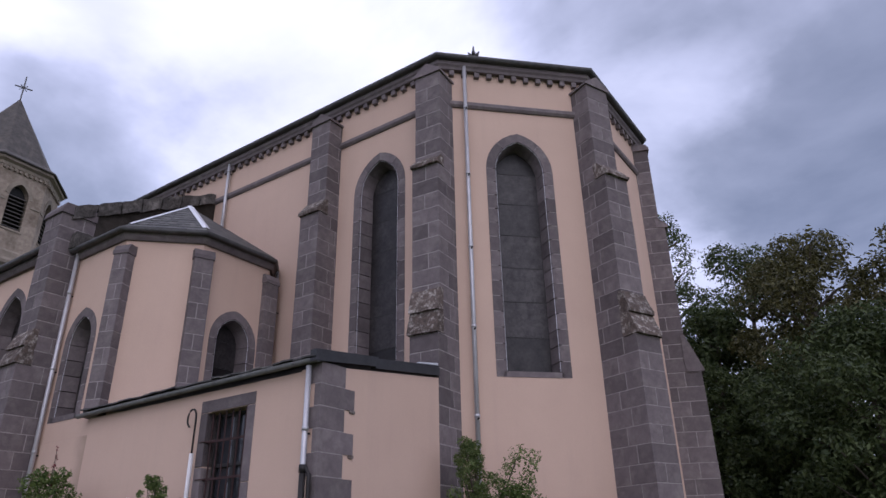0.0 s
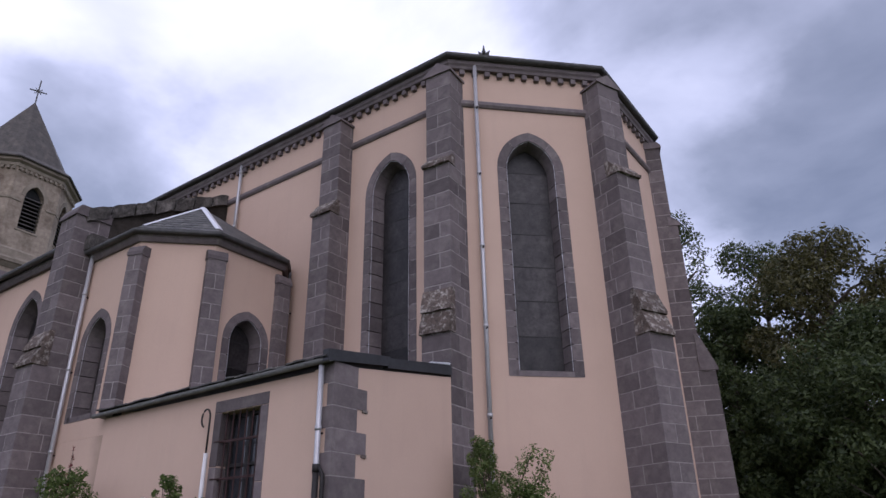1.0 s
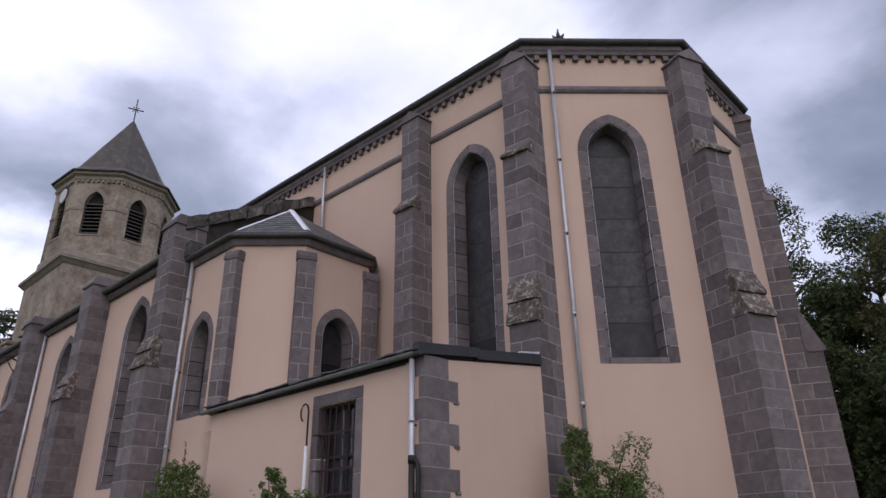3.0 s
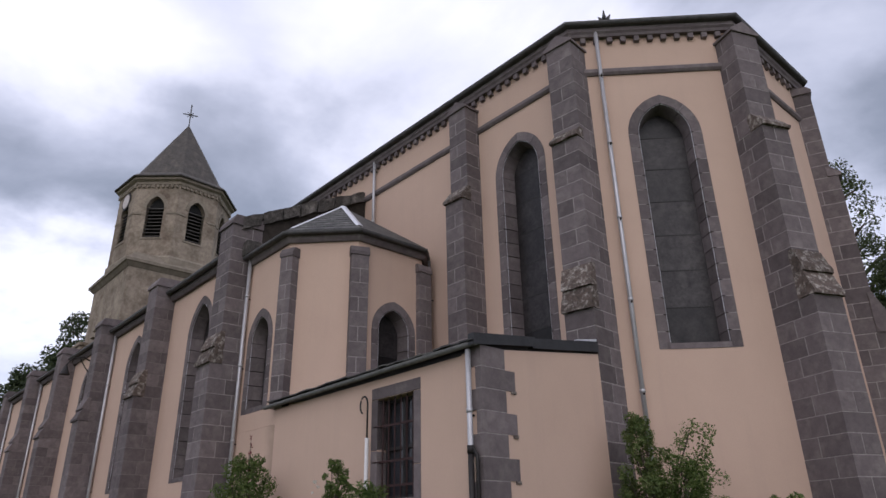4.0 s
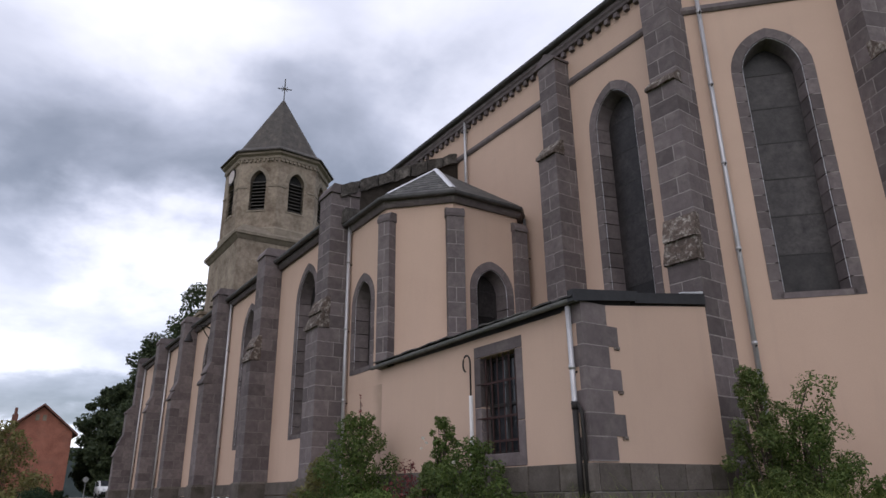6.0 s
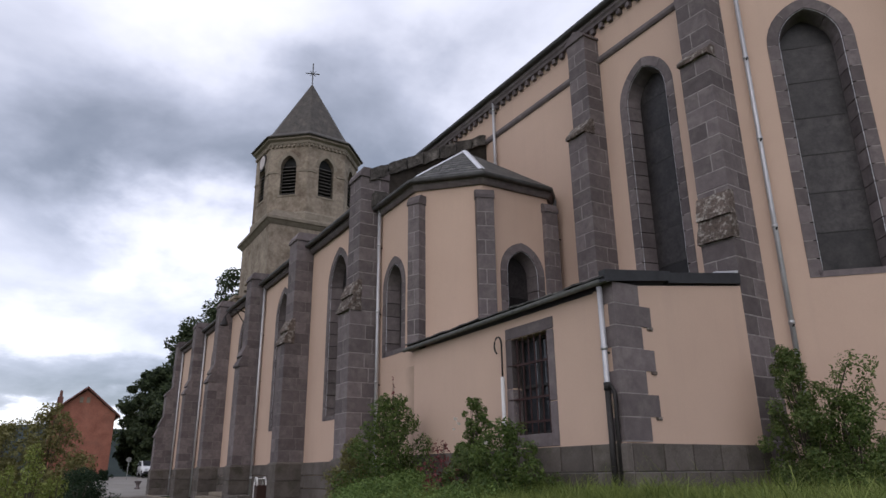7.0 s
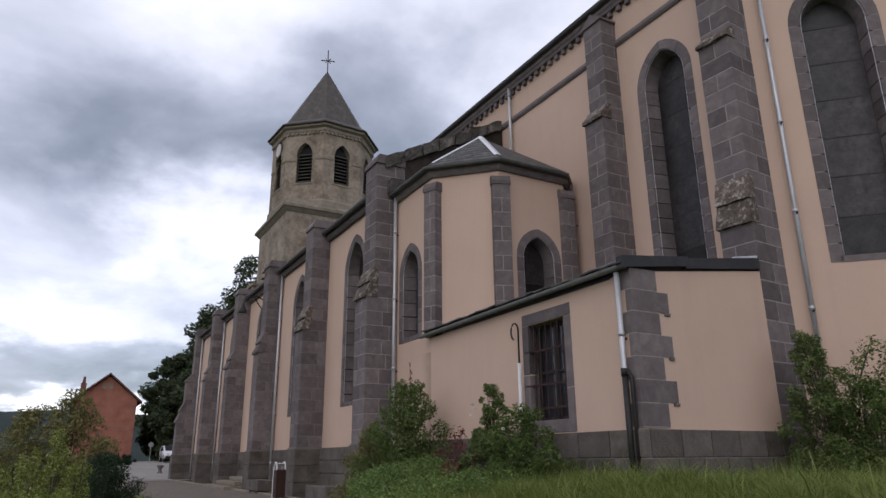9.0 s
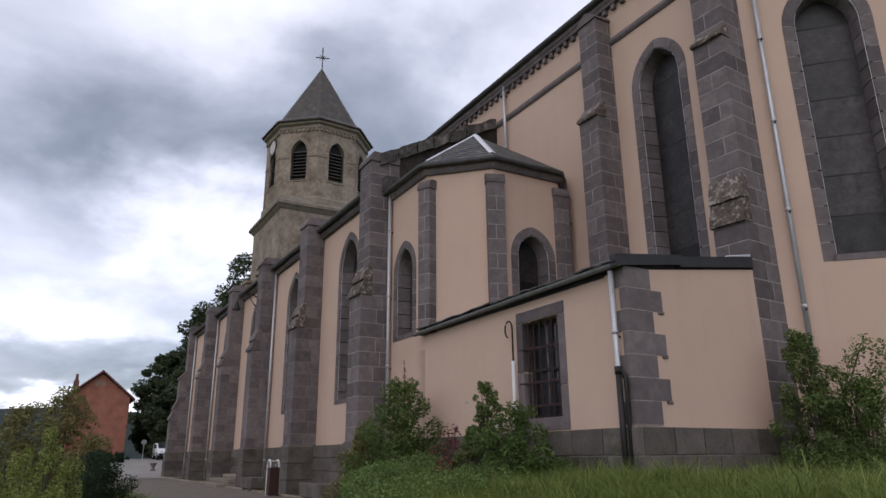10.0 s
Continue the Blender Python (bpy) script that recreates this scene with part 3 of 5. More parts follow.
# ---------- the church ----------
church = thing("church", (-26, 14, 0), "pink-rendered neo-gothic church with grey lava-stone buttresses", "church")
CY, AY = 11.52, 7.74
CORNERS = [(-45.0, CY), (-7.92, CY), (-5.17, 14.27), (-5.17, 18.16), (-7.92, 20.91), (-45.0, 20.91)]
FACES = [Plane(a, b) for a, b in zip(CORNERS, CORNERS[1:])]
choir, diag, east, diag_n, north = FACES
TOP = 12.70
WIN = dict(w=1.68, z0=4.59, z1=10.77, rise=1.06)
s1 = -9.85 + 45.0
wall("choir_wall", choir, [(0, 0), (choir.len, 0), (choir.len, TOP), (0, TOP)], [hole(s1, **WIN)], 0.75, PLASTER, church, "pink lime render with faint streaks")
wall("apse_wall", diag, [(0, 0), (diag.len, 0), (diag.len, TOP), (0, TOP)], [hole(1.945, **WIN)], 0.75, PLASTER, church)
for pl in (east, diag_n, north):
    wall("apse_wall", pl, [(0, 0), (pl.len, 0), (pl.len, TOP), (0, TOP)], [], 0.75, PLASTER, church)
pointed_window(church, choir, s1, group="", **WIN)
pointed_window(church, diag, 1.945, group="", **WIN)

# string course, cornice and dentils
bm = band_run(bmesh.new(), [(-16.6, CY)] + CORNERS[1:5] + [(-16, 20.91)], [(-0.05, 11.40), (0.04, 11.40), (0.085, 11.46), (0.085, 11.545), (0.03, 11.60), (-0.05, 11.60)])
part("string_course", bm, STONE, church, "grey stone string course")
bm = band_run(bmesh.new(), [(-45, CY)] + CORNERS[1:5] + [(-16, 20.91)], [(-0.05, 12.50), (0.12, 12.50), (0.14, 12.57), (0.18, 12.62), (0.18, 12.74), (-0.05, 12.74)])
part("cornice", bm, STONE, church, "grey stone cornice moulding")
for pl, s_from, s_to in ((choir, 22.0, choir.len - 0.15), (diag, 0.3, diag.len - 0.3), (east, 0.3, east.len - 0.3)):
    count = round((s_to - s_from) / 0.325)
    m0 = Matrix.Rotation(math.atan2(pl.u.y, pl.u.x), 4, "Z")
    for i in range(count + 1):
        p = pl.at(s_from + (s_to - s_from) * i / count, 12.42, 0.045)
        put_stone(church, Matrix.Translation(p) @ m0, 0, 0, 0, 0.13, 0.12, 0.15, STONE, "dentil")


def hip_roof():
    """Slate roof with a three-sided end over the apse."""
    o, z, zr, yr = 0.22, 12.85, 16.9, 16.215
    k = math.tan(radians(22.5))
    ring = [(-45, CY - o), (-7.92 + o * k, CY - o), (-5.17 + o, 14.27 - o * k), (-5.17 + o, 18.16 + o * k), (-7.92 + o * k, 20.91 + o), (-45, 20.91 + o)]
    bm = bmesh.new()
    lo = [bm.verts.new((x, y, z)) for x, y in ring]
    a, b = bm.verts.new((-45, yr, zr)), bm.verts.new((-9.68, yr, zr))
    for f in ((lo[0], lo[1], b, a), (lo[1], lo[2], b), (lo[2], lo[3], b), (lo[3], lo[4], b), (lo[4], lo[5], a, b), lo):
        bm.faces.new(f)
    part("choir_roof", bm, SLATE, church, "grey slate hipped roof")
    g = [(x, y, 12.82) for x, y in [(-45, CY - 0.25)]] + [(-7.92 + 0.25 * k, CY - 0.25, 12.82), (-5.17 + 0.25, 14.27 - 0.25 * k, 12.82), (-5.17 + 0.25, 18.16 + 0.25 * k, 12.82), (-7.92, 21.21, 12.82)]
    gutter(church, g, 0.085)
    bm = bmesh.new()
    band_run(bm, [p[:2] for p in g], [(-0.28, 12.73), (-0.02, 12.73), (-0.02, 12.92), (-0.28, 12.97)])
    part("eaves_board", bm, DARKZINC, church)


hip_roof()
# roof finial
bm = tube(bmesh.new(), [(-9.68, 16.215, 16.8), (-9.68, 16.215, 17.25), (-9.68, 16.215, 17.5)], [0.06, 0.05, 0.02], 8)
for k in range(4):
    a = k * math.pi / 2 + 0.5
    tube(bm, [(-9.68, 16.215, 17.05), (-9.68 + 0.12 * math.cos(a), 16.215 + 0.12 * math.sin(a), 17.12), (-9.68 + 0.2 * math.cos(a), 16.215 + 0.2 * math.sin(a), 17.26)], [0.05, 0.07, 0.015], 6)
part("roof_finial", bm, DARKZINC, church, "small leafy metal finial on the roof ridge")

# buttresses of the choir and apse
stepped_buttress(church, (-11.575, CY), -90, 0.66, [(0.6, 9.22, 0.70), (9.22, 12.1, 0.50)], 12.42, seed=11, slabs=(1, 1))
stepped_buttress(church, (-8.04, 11.64), -85.5, 0.70, [(0.5, 5.33, 0.80), (5.33, 9.40, 0.70), (9.40, 12.12, 0.56)], 12.46, seed=12, steep=4.0)
stepped_buttress(church, (-5.17, 14.27), -22.5, 0.73, [(0.5, 5.35, 0.92), (5.35, 9.35, 0.66), (9.35, 12.12, 0.42)], 12.46, seed=13)
stepped_buttress(church, (-5.17, 18.16), 22.5, 0.73, [(0.5, 5.4, 0.72), (5.4, 9.6, 0.42), (9.6, 12.2, 0.28)], 12.42, cap="pent", seed=14, slabs=(1, 1), steep=3.0, lichen=False)
downpipe(church, -15.98, CY - 0.12, 9.5, 12.8)
p_ = diag.at(0.62, 0, 0.13)
downpipe(church, p_.x, p_.y, 0.9, 12.78, n=(-0.707, 0.707))

# ---------- the aisle ----------
PIERS = [-16.6, -22.15, -27.95, -33.6, -39.3, -45.9]
AX = -46.6
aisle = Plane((AX, AY), (-16.6, AY))
AW = dict(w=1.8, z0=2.7, z1=8.15, rise=1.2)
spots = [(e - 0.8 + w_) / 2 + 0.1 - AX for e, w_ in zip(PIERS, PIERS[1:])]
wall("aisle_wall", aisle, [(0, 0), (aisle.len, 0), (aisle.len, 8.8), (0, 8.8)], [hole(s, **AW) for s in spots], 0.6, PLASTER, church)
for s in spots:
    pointed_window(church, aisle, s, group="", panels=5, **AW)
bm = bmesh.new()
bm.faces.new([bm.verts.new(v) for v in ((AX, AY - 0.24, 8.86), (-16.7, AY - 0.24, 8.86), (-16.7, CY + 0.05, 11.6), (AX, CY + 0.05, 11.6))])
bmesh.ops.solidify(bm, geom=bm.faces[:], thickness=0.07)
part("aisle_roof", bm, SLATE, church, "grey slate lean-to roof")
bm = band_run(bmesh.new(), [(AX, AY), (-16.6, AY)], [(-0.03, 8.58), (0.10, 8.58), (0.16, 8.68), (0.16, 8.80), (-0.03, 8.80)])
part("aisle_cornice", bm, STONE, church)
gutter(church, [(AX, AY - 0.27, 8.86), (-17.42, AY - 0.27, 8.86)], 0.085)
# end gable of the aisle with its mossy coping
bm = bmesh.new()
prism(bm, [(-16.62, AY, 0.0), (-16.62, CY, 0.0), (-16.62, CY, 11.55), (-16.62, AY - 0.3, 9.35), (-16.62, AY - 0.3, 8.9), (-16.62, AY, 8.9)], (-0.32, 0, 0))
part("aisle_gable", bm, GABLE, church, "mossy stone gable with the coping's shade in its colour")
for k in range(7):
    a, b = k / 7, (k + 1) / 7 - 0.012
    ya, yb = AY - 0.38 + (CY - AY + 0.34) * a, AY - 0.38 + (CY - AY + 0.34) * b
    za, zb = 9.42 + 2.2 * a, 9.42 + 2.2 * b
    bm = bmesh.new()
    prism(bm, [(-16.52, ya, za - 0.22), (-16.52, yb, zb - 0.22), (-16.52, yb, zb + 0.16), (-16.52, ya, za + 0.16)], (-0.5, 0, 0))
    bmesh.ops.subdivide_edges(bm, edges=bm.edges[:], cuts=3, use_grid_fill=True)
    for v in bm.verts:
        v.co += 0.055 * noise.noise_vector(v.co * 2.6) + 0.02 * noise.noise_vector(v.co * 9.0)
    part("coping_stone", bm, COPING, church, "mossy lichened coping stone")
for k, e in enumerate(PIERS):
    top = 9.32 if k == 0 else 9.05
    steps = [(-0.05, 5.35, 0.86), (5.35, top, 0.64)] if k < 5 else [(-0.05, 3.4, 1.15), (3.4, 5.9, 0.8), (5.9, 9.05, 0.45)]
    stepped_buttress(church, (e - 0.4, AY), -90, 0.8, steps, top + 0.3, cap="pent", seed=30 + k, lichen=k < 2, slabs=(2, 1), steep=1.5, joints=MORTAR if k < 1 else SOOTJOINT, base=(-0.05, 1.46, 0.07))
for e in (PIERS[2], PIERS[4], PIERS[5]):
    downpipe(church, e + 0.13, AY - 0.1, 0.1, 8.8, 0.055)
downpipe(church, -16.46, AY - 0.1, 0.6, 8.3, 0.05)
# plinth of the aisle, block by block
for e, w_ in zip(PIERS, PIERS[1:]):
    x0, x1 = w_, e - 0.8
    for c in range(4):
        h = 0.39
        n = 3 + (c % 2)
        for i in range(n):
            q_ = (x1 - x0) / n
            put_stone(church, Matrix.Identity(4), x0 + q_ * (i + 0.5), AY - 0.03, -0.05 + h * (c + 0.5), q_ - 0.016, 0.12, h - 0.016, PLINTH, "plinth_stone")

# ---------- side chapel ----------
chapel = thing("side_chapel", (-14.8, 9.6, 0.9), "pink-rendered polygonal side chapel with a slate roof", "chapel")
CP = [(-16.6, AY), (-14.45, AY), (-13.2, 8.99), (-13.2, 11.06), (-13.66, CY)]
P0, P1, P2, P3 = [Plane(a, b) for a, b in zip(CP, CP[1:])]
W0 = dict(w=1.33, z0=4.05, z1=6.72, rise=0.84, band=0.9)
W2 = dict(w=1.38, z0=3.95, z1=6.74, rise=0.80, band=0.9)
c0, c2 = -15.68 + 16.6, 10.14 - 8.99
wall("chapel_wall", P0, [(0, 3.62), (P0.len, 3.62), (P0.len, 8.28), (0, 8.28)], [hole(c0, **W0)], 0.5, PLASTER, chapel)
wall("chapel_base_wall", P0, [(0, 0), (P0.len, 0), (P0.len, 3.617), (0, 3.617)], [], 0.5, CORNERSHADE, chapel, "stained render with corner shade in its colour, below the eaves end")
wall("chapel_wall", P1, [(0, 0), (P1.len, 0), (P1.len, 8.28), (0, 8.28)], [], 0.5, PLASTER, chapel)
wall("chapel_wall", P2, [(0, 0), (P2.len, 0), (P2.len, 8.28), (0, 8.28)], [hole(c2, **W2)], 0.5, PLASTER, chapel)
wall("chapel_wall", P3, [(0, 0), (P3.len, 0), (P3.len, 8.28), (0, 8.28)], [], 0.3, PLASTER, chapel)
pointed_window(chapel, P0, c0, group="", panels=3, **W0)
pointed_window(chapel, P2, c2, group="", panels=3, **W2)
for f, a, wd, z0 in (((-14.40, AY), -67.5, 0.37, 3.95), ((-13.2, 9.02), -22.5, 0.44, 3.6), ((-13.2, 11.08), 0, 0.42, 3.6)):
    stepped_buttress(chapel, f, a, wd, [(z0, 7.72, 0.15)], 7.98, cap="pent", seed=int(wd * 1000) + int(a), name="pilaster")
bm = band_run(bmesh.new(), CP, [(-0.03, 8.14), (0.06, 8.14), (0.11, 8.21), (0.14, 8.30), (-0.03, 8.30)])
part("chapel_cornice", bm, STONE, chapel)
k_ = math.tan(radians(22.5))
E01, E12, TIP = Vector((-14.45 + 0.2 * k_, AY - 0.2, 8.40)), Vector((-13.0, 8.99 - 0.2 * k_, 8.40)), Vector((-15.25, 9.79, 10.15))
W01, E23 = Vector((-16.58, AY - 0.2, 8.40)), Vector((-13.0, 11.02, 8.44))
bm = bmesh.new()
vs = {n: bm.verts.new(v) for n, v in dict(w=W01, a=E01, b=E12, c=E23, t=TIP, wt=Vector((-16.58, 9.79, 10.15)), cw=Vector((-13.45, CY, 8.44)), ct=Vector((-15.25, CY, 9.9)), q=Vector((-16.58, CY, 10.15))).items()}
for f in ("w a t wt", "a b t", "b c t", "c cw t", "cw ct t", "wt t ct q"):
    bm.faces.new([vs[n] for n in f.split()])
part("roof_deck", bm, SLATE, chapel)


def slates(a, b, c, d, rows, width, parent):
    """Overlapping slates on the roof face a-b (eave) c-d (top)."""
    a, b, c, d = Vector(a), Vector(b), Vector(c), Vector(d)
    n = (b - a).cross(d - a).normalized()
    if n.z < 0:
        n = -n
    rnd = random.Random(5)
    for r in range(rows):
        l0, r0 = a.lerp(d, r / rows), b.lerp(c, r / rows)
        l1, r1 = a.lerp(d, min(1, (r + 1.25) / rows)), b.lerp(c, min(1, (r + 1.25) / rows))
        span = (r0 - l0).length
        cnt = int(span / width + 0.5)
        for i in range(cnt):
            f0, f1 = (i + 0.5 * (r % 2)) / cnt + 0.004, (i + 1 + 0.5 * (r % 2)) / cnt - 0.004
            f1 = min(f1, 1.0)
            if f1 - f0 < 0.02:
                continue
            lift = 0.02 + rnd.uniform(0, 0.006)
            q = [l0.lerp(r0, f0) + n * lift, l0.lerp(r0, f1) + n * lift, l1.lerp(r1, f1) + n * 0.006, l1.lerp(r1, f0) + n * 0.006]
            bm = bmesh.new()
            prism(bm, q, n * 0.007)
            part("slate", bm, SLATE, parent)


slates(E01, E12, TIP + (E12 - E01) * 0.002, TIP, 11, 0.24, chapel)
slates(W01, E01, TIP, Vector((-16.58, 9.79, 10.15)), 9, 0.28, chapel)
for a, b in ((E01, TIP), (E12, TIP)):
    d = (b - a).normalized()
    flank = d.cross(Vector((0, 0, 1))).normalized() * (0.05 if a is E01 else 0.09)
    bm = bmesh.new()
    up = Vector((0, 0, 0.05))
    a2 = a + d * 0.25
    for s in (-1, 1):
        q = [a2 + up, b + up, b + flank * s + up * 0.35, a2 + flank * s + up * 0.35]
        prism(bm, q, (0, 0, 0.006))
    part("hip_flashing", bm, PALEZINC, chapel, "pale zinc hip flashing")
GP = [(-16.58, AY - 0.22, 8.36), (-14.45 + 0.22 * k_, AY - 0.22, 8.36), (-12.98, 8.99 - 0.22 * k_, 8.36), (-12.98, 11.02, 8.36), (-13.44, CY - 0.02, 8.36)]
gutter(chapel, GP, 0.07)
bm = band_run(bmesh.new(), [p[:2] for p in GP], [(-0.24, 8.30), (-0.01, 8.30), (-0.01, 8.42), (-0.24, 8.47)])
part("eaves_board", bm, DARKZINC, chapel)
bm = bmesh.new()
box(bm, -16.60, AY - 0.30, 8.40, -16.30, AY + 0.30, 8.82)
bmesh.ops.subdivide_edges(bm, edges=bm.edges[:], cuts=3, use_grid_fill=True)
for v in bm.verts:
    v.co += 0.03 * noise.noise_vector(v.co * 4.0)
part("kneeler_stone", bm, COPING, chapel, "rough dark kneeler stone beside the pier")
downpipe(chapel, -13.22, 11.36, 4.3, 8.2, 0.045, material=DARKZINC)

# ---------- sacristy ----------
sacristy = thing("sacristy", (-10.9, 9.2, 0.5), "low pink-rendered sacristy with stone quoins and lean-to roof", "annex")
SX, SY = -7.64, 7.64
front = Plane((-14.35, SY), (SX, SY))
side = Plane((SX, SY + 0.006), (SX, 10.95))
BX0, BX1, BZ0, BZ1 = -10.40, -9.34, 1.78, 3.55
h_ = [(BX0 + 14.35, BZ0), (BX1 + 14.35, BZ0), (BX1 + 14.35, BZ1), (BX0 + 14.35, BZ1)]
wall("front_wall", front, [(0, 0), (front.len, 0), (front.len, 3.93), (0, 3.93)], [h_], 0.45, PLASTER, sacristy)
wall("side_wall", side, [(0, 0), (side.len, 0), (side.len, 4.38), (0, 3.96)], [], 0.45, PLASTER, sacristy)
# quoins, bonded long and short
ZQ, CQ = 1.575, 0.352
for i in range(7):
    long_ = i % 2 == 1
    z = ZQ + CQ * (i + 0.5)
    ls, lf = (0.78, 0.12) if long_ else (0.55, 0.27)
    bm = bmesh.new()
    e = 0.014
    ring = [(SX + e, SY - e), (SX + e, SY + ls), (SX - 0.2, SY + ls), (SX - 0.2, SY + 0.2), (SX - lf, SY + 0.2), (SX - lf, SY - e)]
    prism(bm, [(x, y, z - CQ / 2 + 0.009) for x, y in ring], (0, 0, CQ - 0.018))
    part("quoin", bm, STONE, sacristy)
    bm = bmesh.new()
    box(bm, SX - 0.12, SY - 0.011, z - CQ / 2 - 0.010, SX + 0.011, SY + 0.55, z - CQ / 2 + 0.010)
    part("mortar_joint", bm, MORTAR, sacristy)
    if long_:
        # a crumbled scrap of stone left on the render below each long quoin
        bm = bmesh.new()
        box(bm, SX - 0.02, SY + ls - 0.10, z - CQ / 2 - 0.035, SX + 0.022, SY + ls + 0.015, z - CQ / 2 + 0.012)
        bmesh.ops.subdivide_edges(bm, edges=bm.edges[:], cuts=2, use_grid_fill=True)
        for v in bm.verts:
            v.co += 0.016 * noise.noise_vector(v.co * 17.0)
        part("crumbled_edge", bm, LICHEN, sacristy)
# plinth
for r in range(3):
    h, z = 0.42, 1.55 - 0.42 * (r + 0.5)
    n = 9 + r % 2
    for i in range(n):
        w_ = (SX + 0.07 + 14.35) / n
        put_stone(sacristy, Matrix.Identity(4), -14.35 + w_ * (i + 0.5), SY - 0.01, z, w_ - 0.02, 0.12, h - 0.02, PLINTH, "plinth_stone")
    n = 5 + r % 2
    for i in range(n):
        w_ = (10.95 - SY - 0.055) / n
        put_stone(sacristy, Matrix.Identity(4), SX + 0.01, SY + 0.055 + w_ * (i + 0.5), z, 0.12, w_ - 0.02, h - 0.02, PLINTH, "plinth_stone")
bm = bmesh.new()
box(bm, -14.33, SY - 0.045, 0.2, SX + 0.045, SY + 0.1, 1.54)
box(bm, SX - 0.1, SY + 0.1, 0.2, SX + 0.045, 10.9, 1.54)
part("plinth_mortar", bm, MORTAR, sacristy)
# barred window
win = adopt(thing("barred_window", (-9.87, SY, BZ0), "", ""), sacristy)
for nm, b_ in (("jamb_stone", (-10.59, BZ0 - 0.22, BX0, 2.62)), ("jamb_stone", (-10.59, 2.63, BX0, BZ1)), ("jamb_stone", (BX1, BZ0 - 0.22, -9.15, 2.30)), ("jamb_stone", (BX1, 2.31, -9.15, BZ1)), ("lintel", (-10.59, BZ1 + 0.008, -9.15, 3.77)), ("window_sill", (BX0, BZ0 - 0.22, BX1, BZ0))):
    bm = bmesh.new()
    box(bm, b_[0], SY - 0.014, b_[1], b_[2], SY + 0.3, b_[3], bevel=0.008)
    part(nm, bm, STONE, win)
bm = bmesh.new()
box(bm, BX0, SY + 0.262, BZ0, BX1, SY + 0.27, BZ1)
part("pane", bm, PANE, win)
for x in (BX0 + 0.04, -9.87, BX1 - 0.04):
    bm = bmesh.new()
    box(bm, x - 0.04, SY + 0.2, BZ0, x + 0.04, SY + 0.26, BZ1, bevel=0.006)
    part("casement_stile", bm, LEAD, win)
for z in (BZ0 + 0.03, 2.65, BZ1 - 0.04):
    bm = bmesh.new()
    box(bm, BX0, SY + 0.205, z - 0.03, BX1, SY + 0.258, z + 0.03, bevel=0.006)
    part("casement_rail", bm, LEAD, win)
for i in range(6):
    x = BX0 + 0.09 + (BX1 - BX0 - 0.18) * i / 5
    part("grille_bar", tube(bmesh.new(), [(x, SY + 0.06, BZ0 - 0.02), (x, SY + 0.06, BZ1 + 0.02)], 0.014, 7), RUSTY, win)
for z in (BZ0 + 0.22, 2.42, 3.05):
    bm = bmesh.new()
    box(bm, BX0 - 0.02, SY + 0.045, z - 0.02, BX1 + 0.02, SY + 0.075, z + 0.02)
    part("grille_rail", bm, RUSTY, win)
for z in (2.42, 3.05):
    bm = tube(bmesh.new(), [(BX0 - 0.1, SY - 0.02, z), (BX0 - 0.02, SY - 0.03, z), (BX0 + 0.1, SY + 0.06, z)], 0.012, 6)
    part("grille_anchor", bm, RUSTY, win)
# iron bracket on the aisle wall
brk = thing("wall_bracket", (-30.6, 7.3, 8.2), "black iron bracket with a bell-shaped lamp", "bracket")
part("bracket_arm", tube(bmesh.new(), [(-30.6, 7.74, 8.1), (-30.6, 7.3, 8.3), (-30.6, 6.9, 8.2), (-30.6, 6.7, 7.9)], 0.03, 6), IRON, brk)
part("bracket_stay", tube(bmesh.new(), [(-30.6, 7.74, 7.5), (-30.6, 7.4, 7.9), (-30.6, 7.15, 8.27)], 0.022, 6), IRON, brk)
part("lamp_bell", tube(bmesh.new(), [(-30.6, 6.7, 7.9), (-30.6, 6.7, 7.75), (-30.6, 6.7, 7.5)], [0.04, 0.1, 0.2], 10), IRON, brk)
# lean-to roof
bm = bmesh.new()
bm.faces.new([bm.verts.new(v) for v in ((-14.4, SY - 0.16, 4.04), (SX - 0.07, SY - 0.16, 4.06), (SX - 0.07, CY, 4.54), (-14.4, CY, 4.54))])
bmesh.ops.solidify(bm, geom=bm.faces[:], thickness=0.05)
part("sacristy_roof", bm, SLATE, sacristy)
bm = bmesh.new()
prism(bm, [(SX + 0.065, SY - 0.20, 4.0), (SX + 0.065, 8.95, 4.20), (SX + 0.065, 8.95, 4.37), (SX + 0.065, SY - 0.20, 4.19)], (-0.14, 0, 0))
part("verge_flashing", bm, BITUMEN, sacristy, "blackened lead verge flashing")
bm = bmesh.new()
prism(bm, [(SX + 0.05, 8.90, 4.16), (SX + 0.05, 10.84, 4.40), (SX + 0.05, 10.84, 4.60), (SX + 0.05, 8.90, 4.34)], (-0.12, 0, 0))
part("verge_flashing", bm, BITUMEN, sacristy, "blackened lead verge flashing")
bm = bmesh.new()
prism(bm, [(SX + 0.02, 10.2, 4.53), (SX + 0.02, 10.84, 4.615), (SX + 0.02, 10.84, 4.66), (SX + 0.02, 10.2, 4.55)], (-0.05, 0, 0))
part("mortar_fillet", bm, PALEZINC, sacristy, "pale lead fillet against the buttress")
gutter(sacristy, [(-14.62, SY - 0.14, 3.99), (SX + 0.05, SY - 0.14, 4.05)], 0.06, GUTTERGREY)
rnd = random.Random(8)
x = -14.5
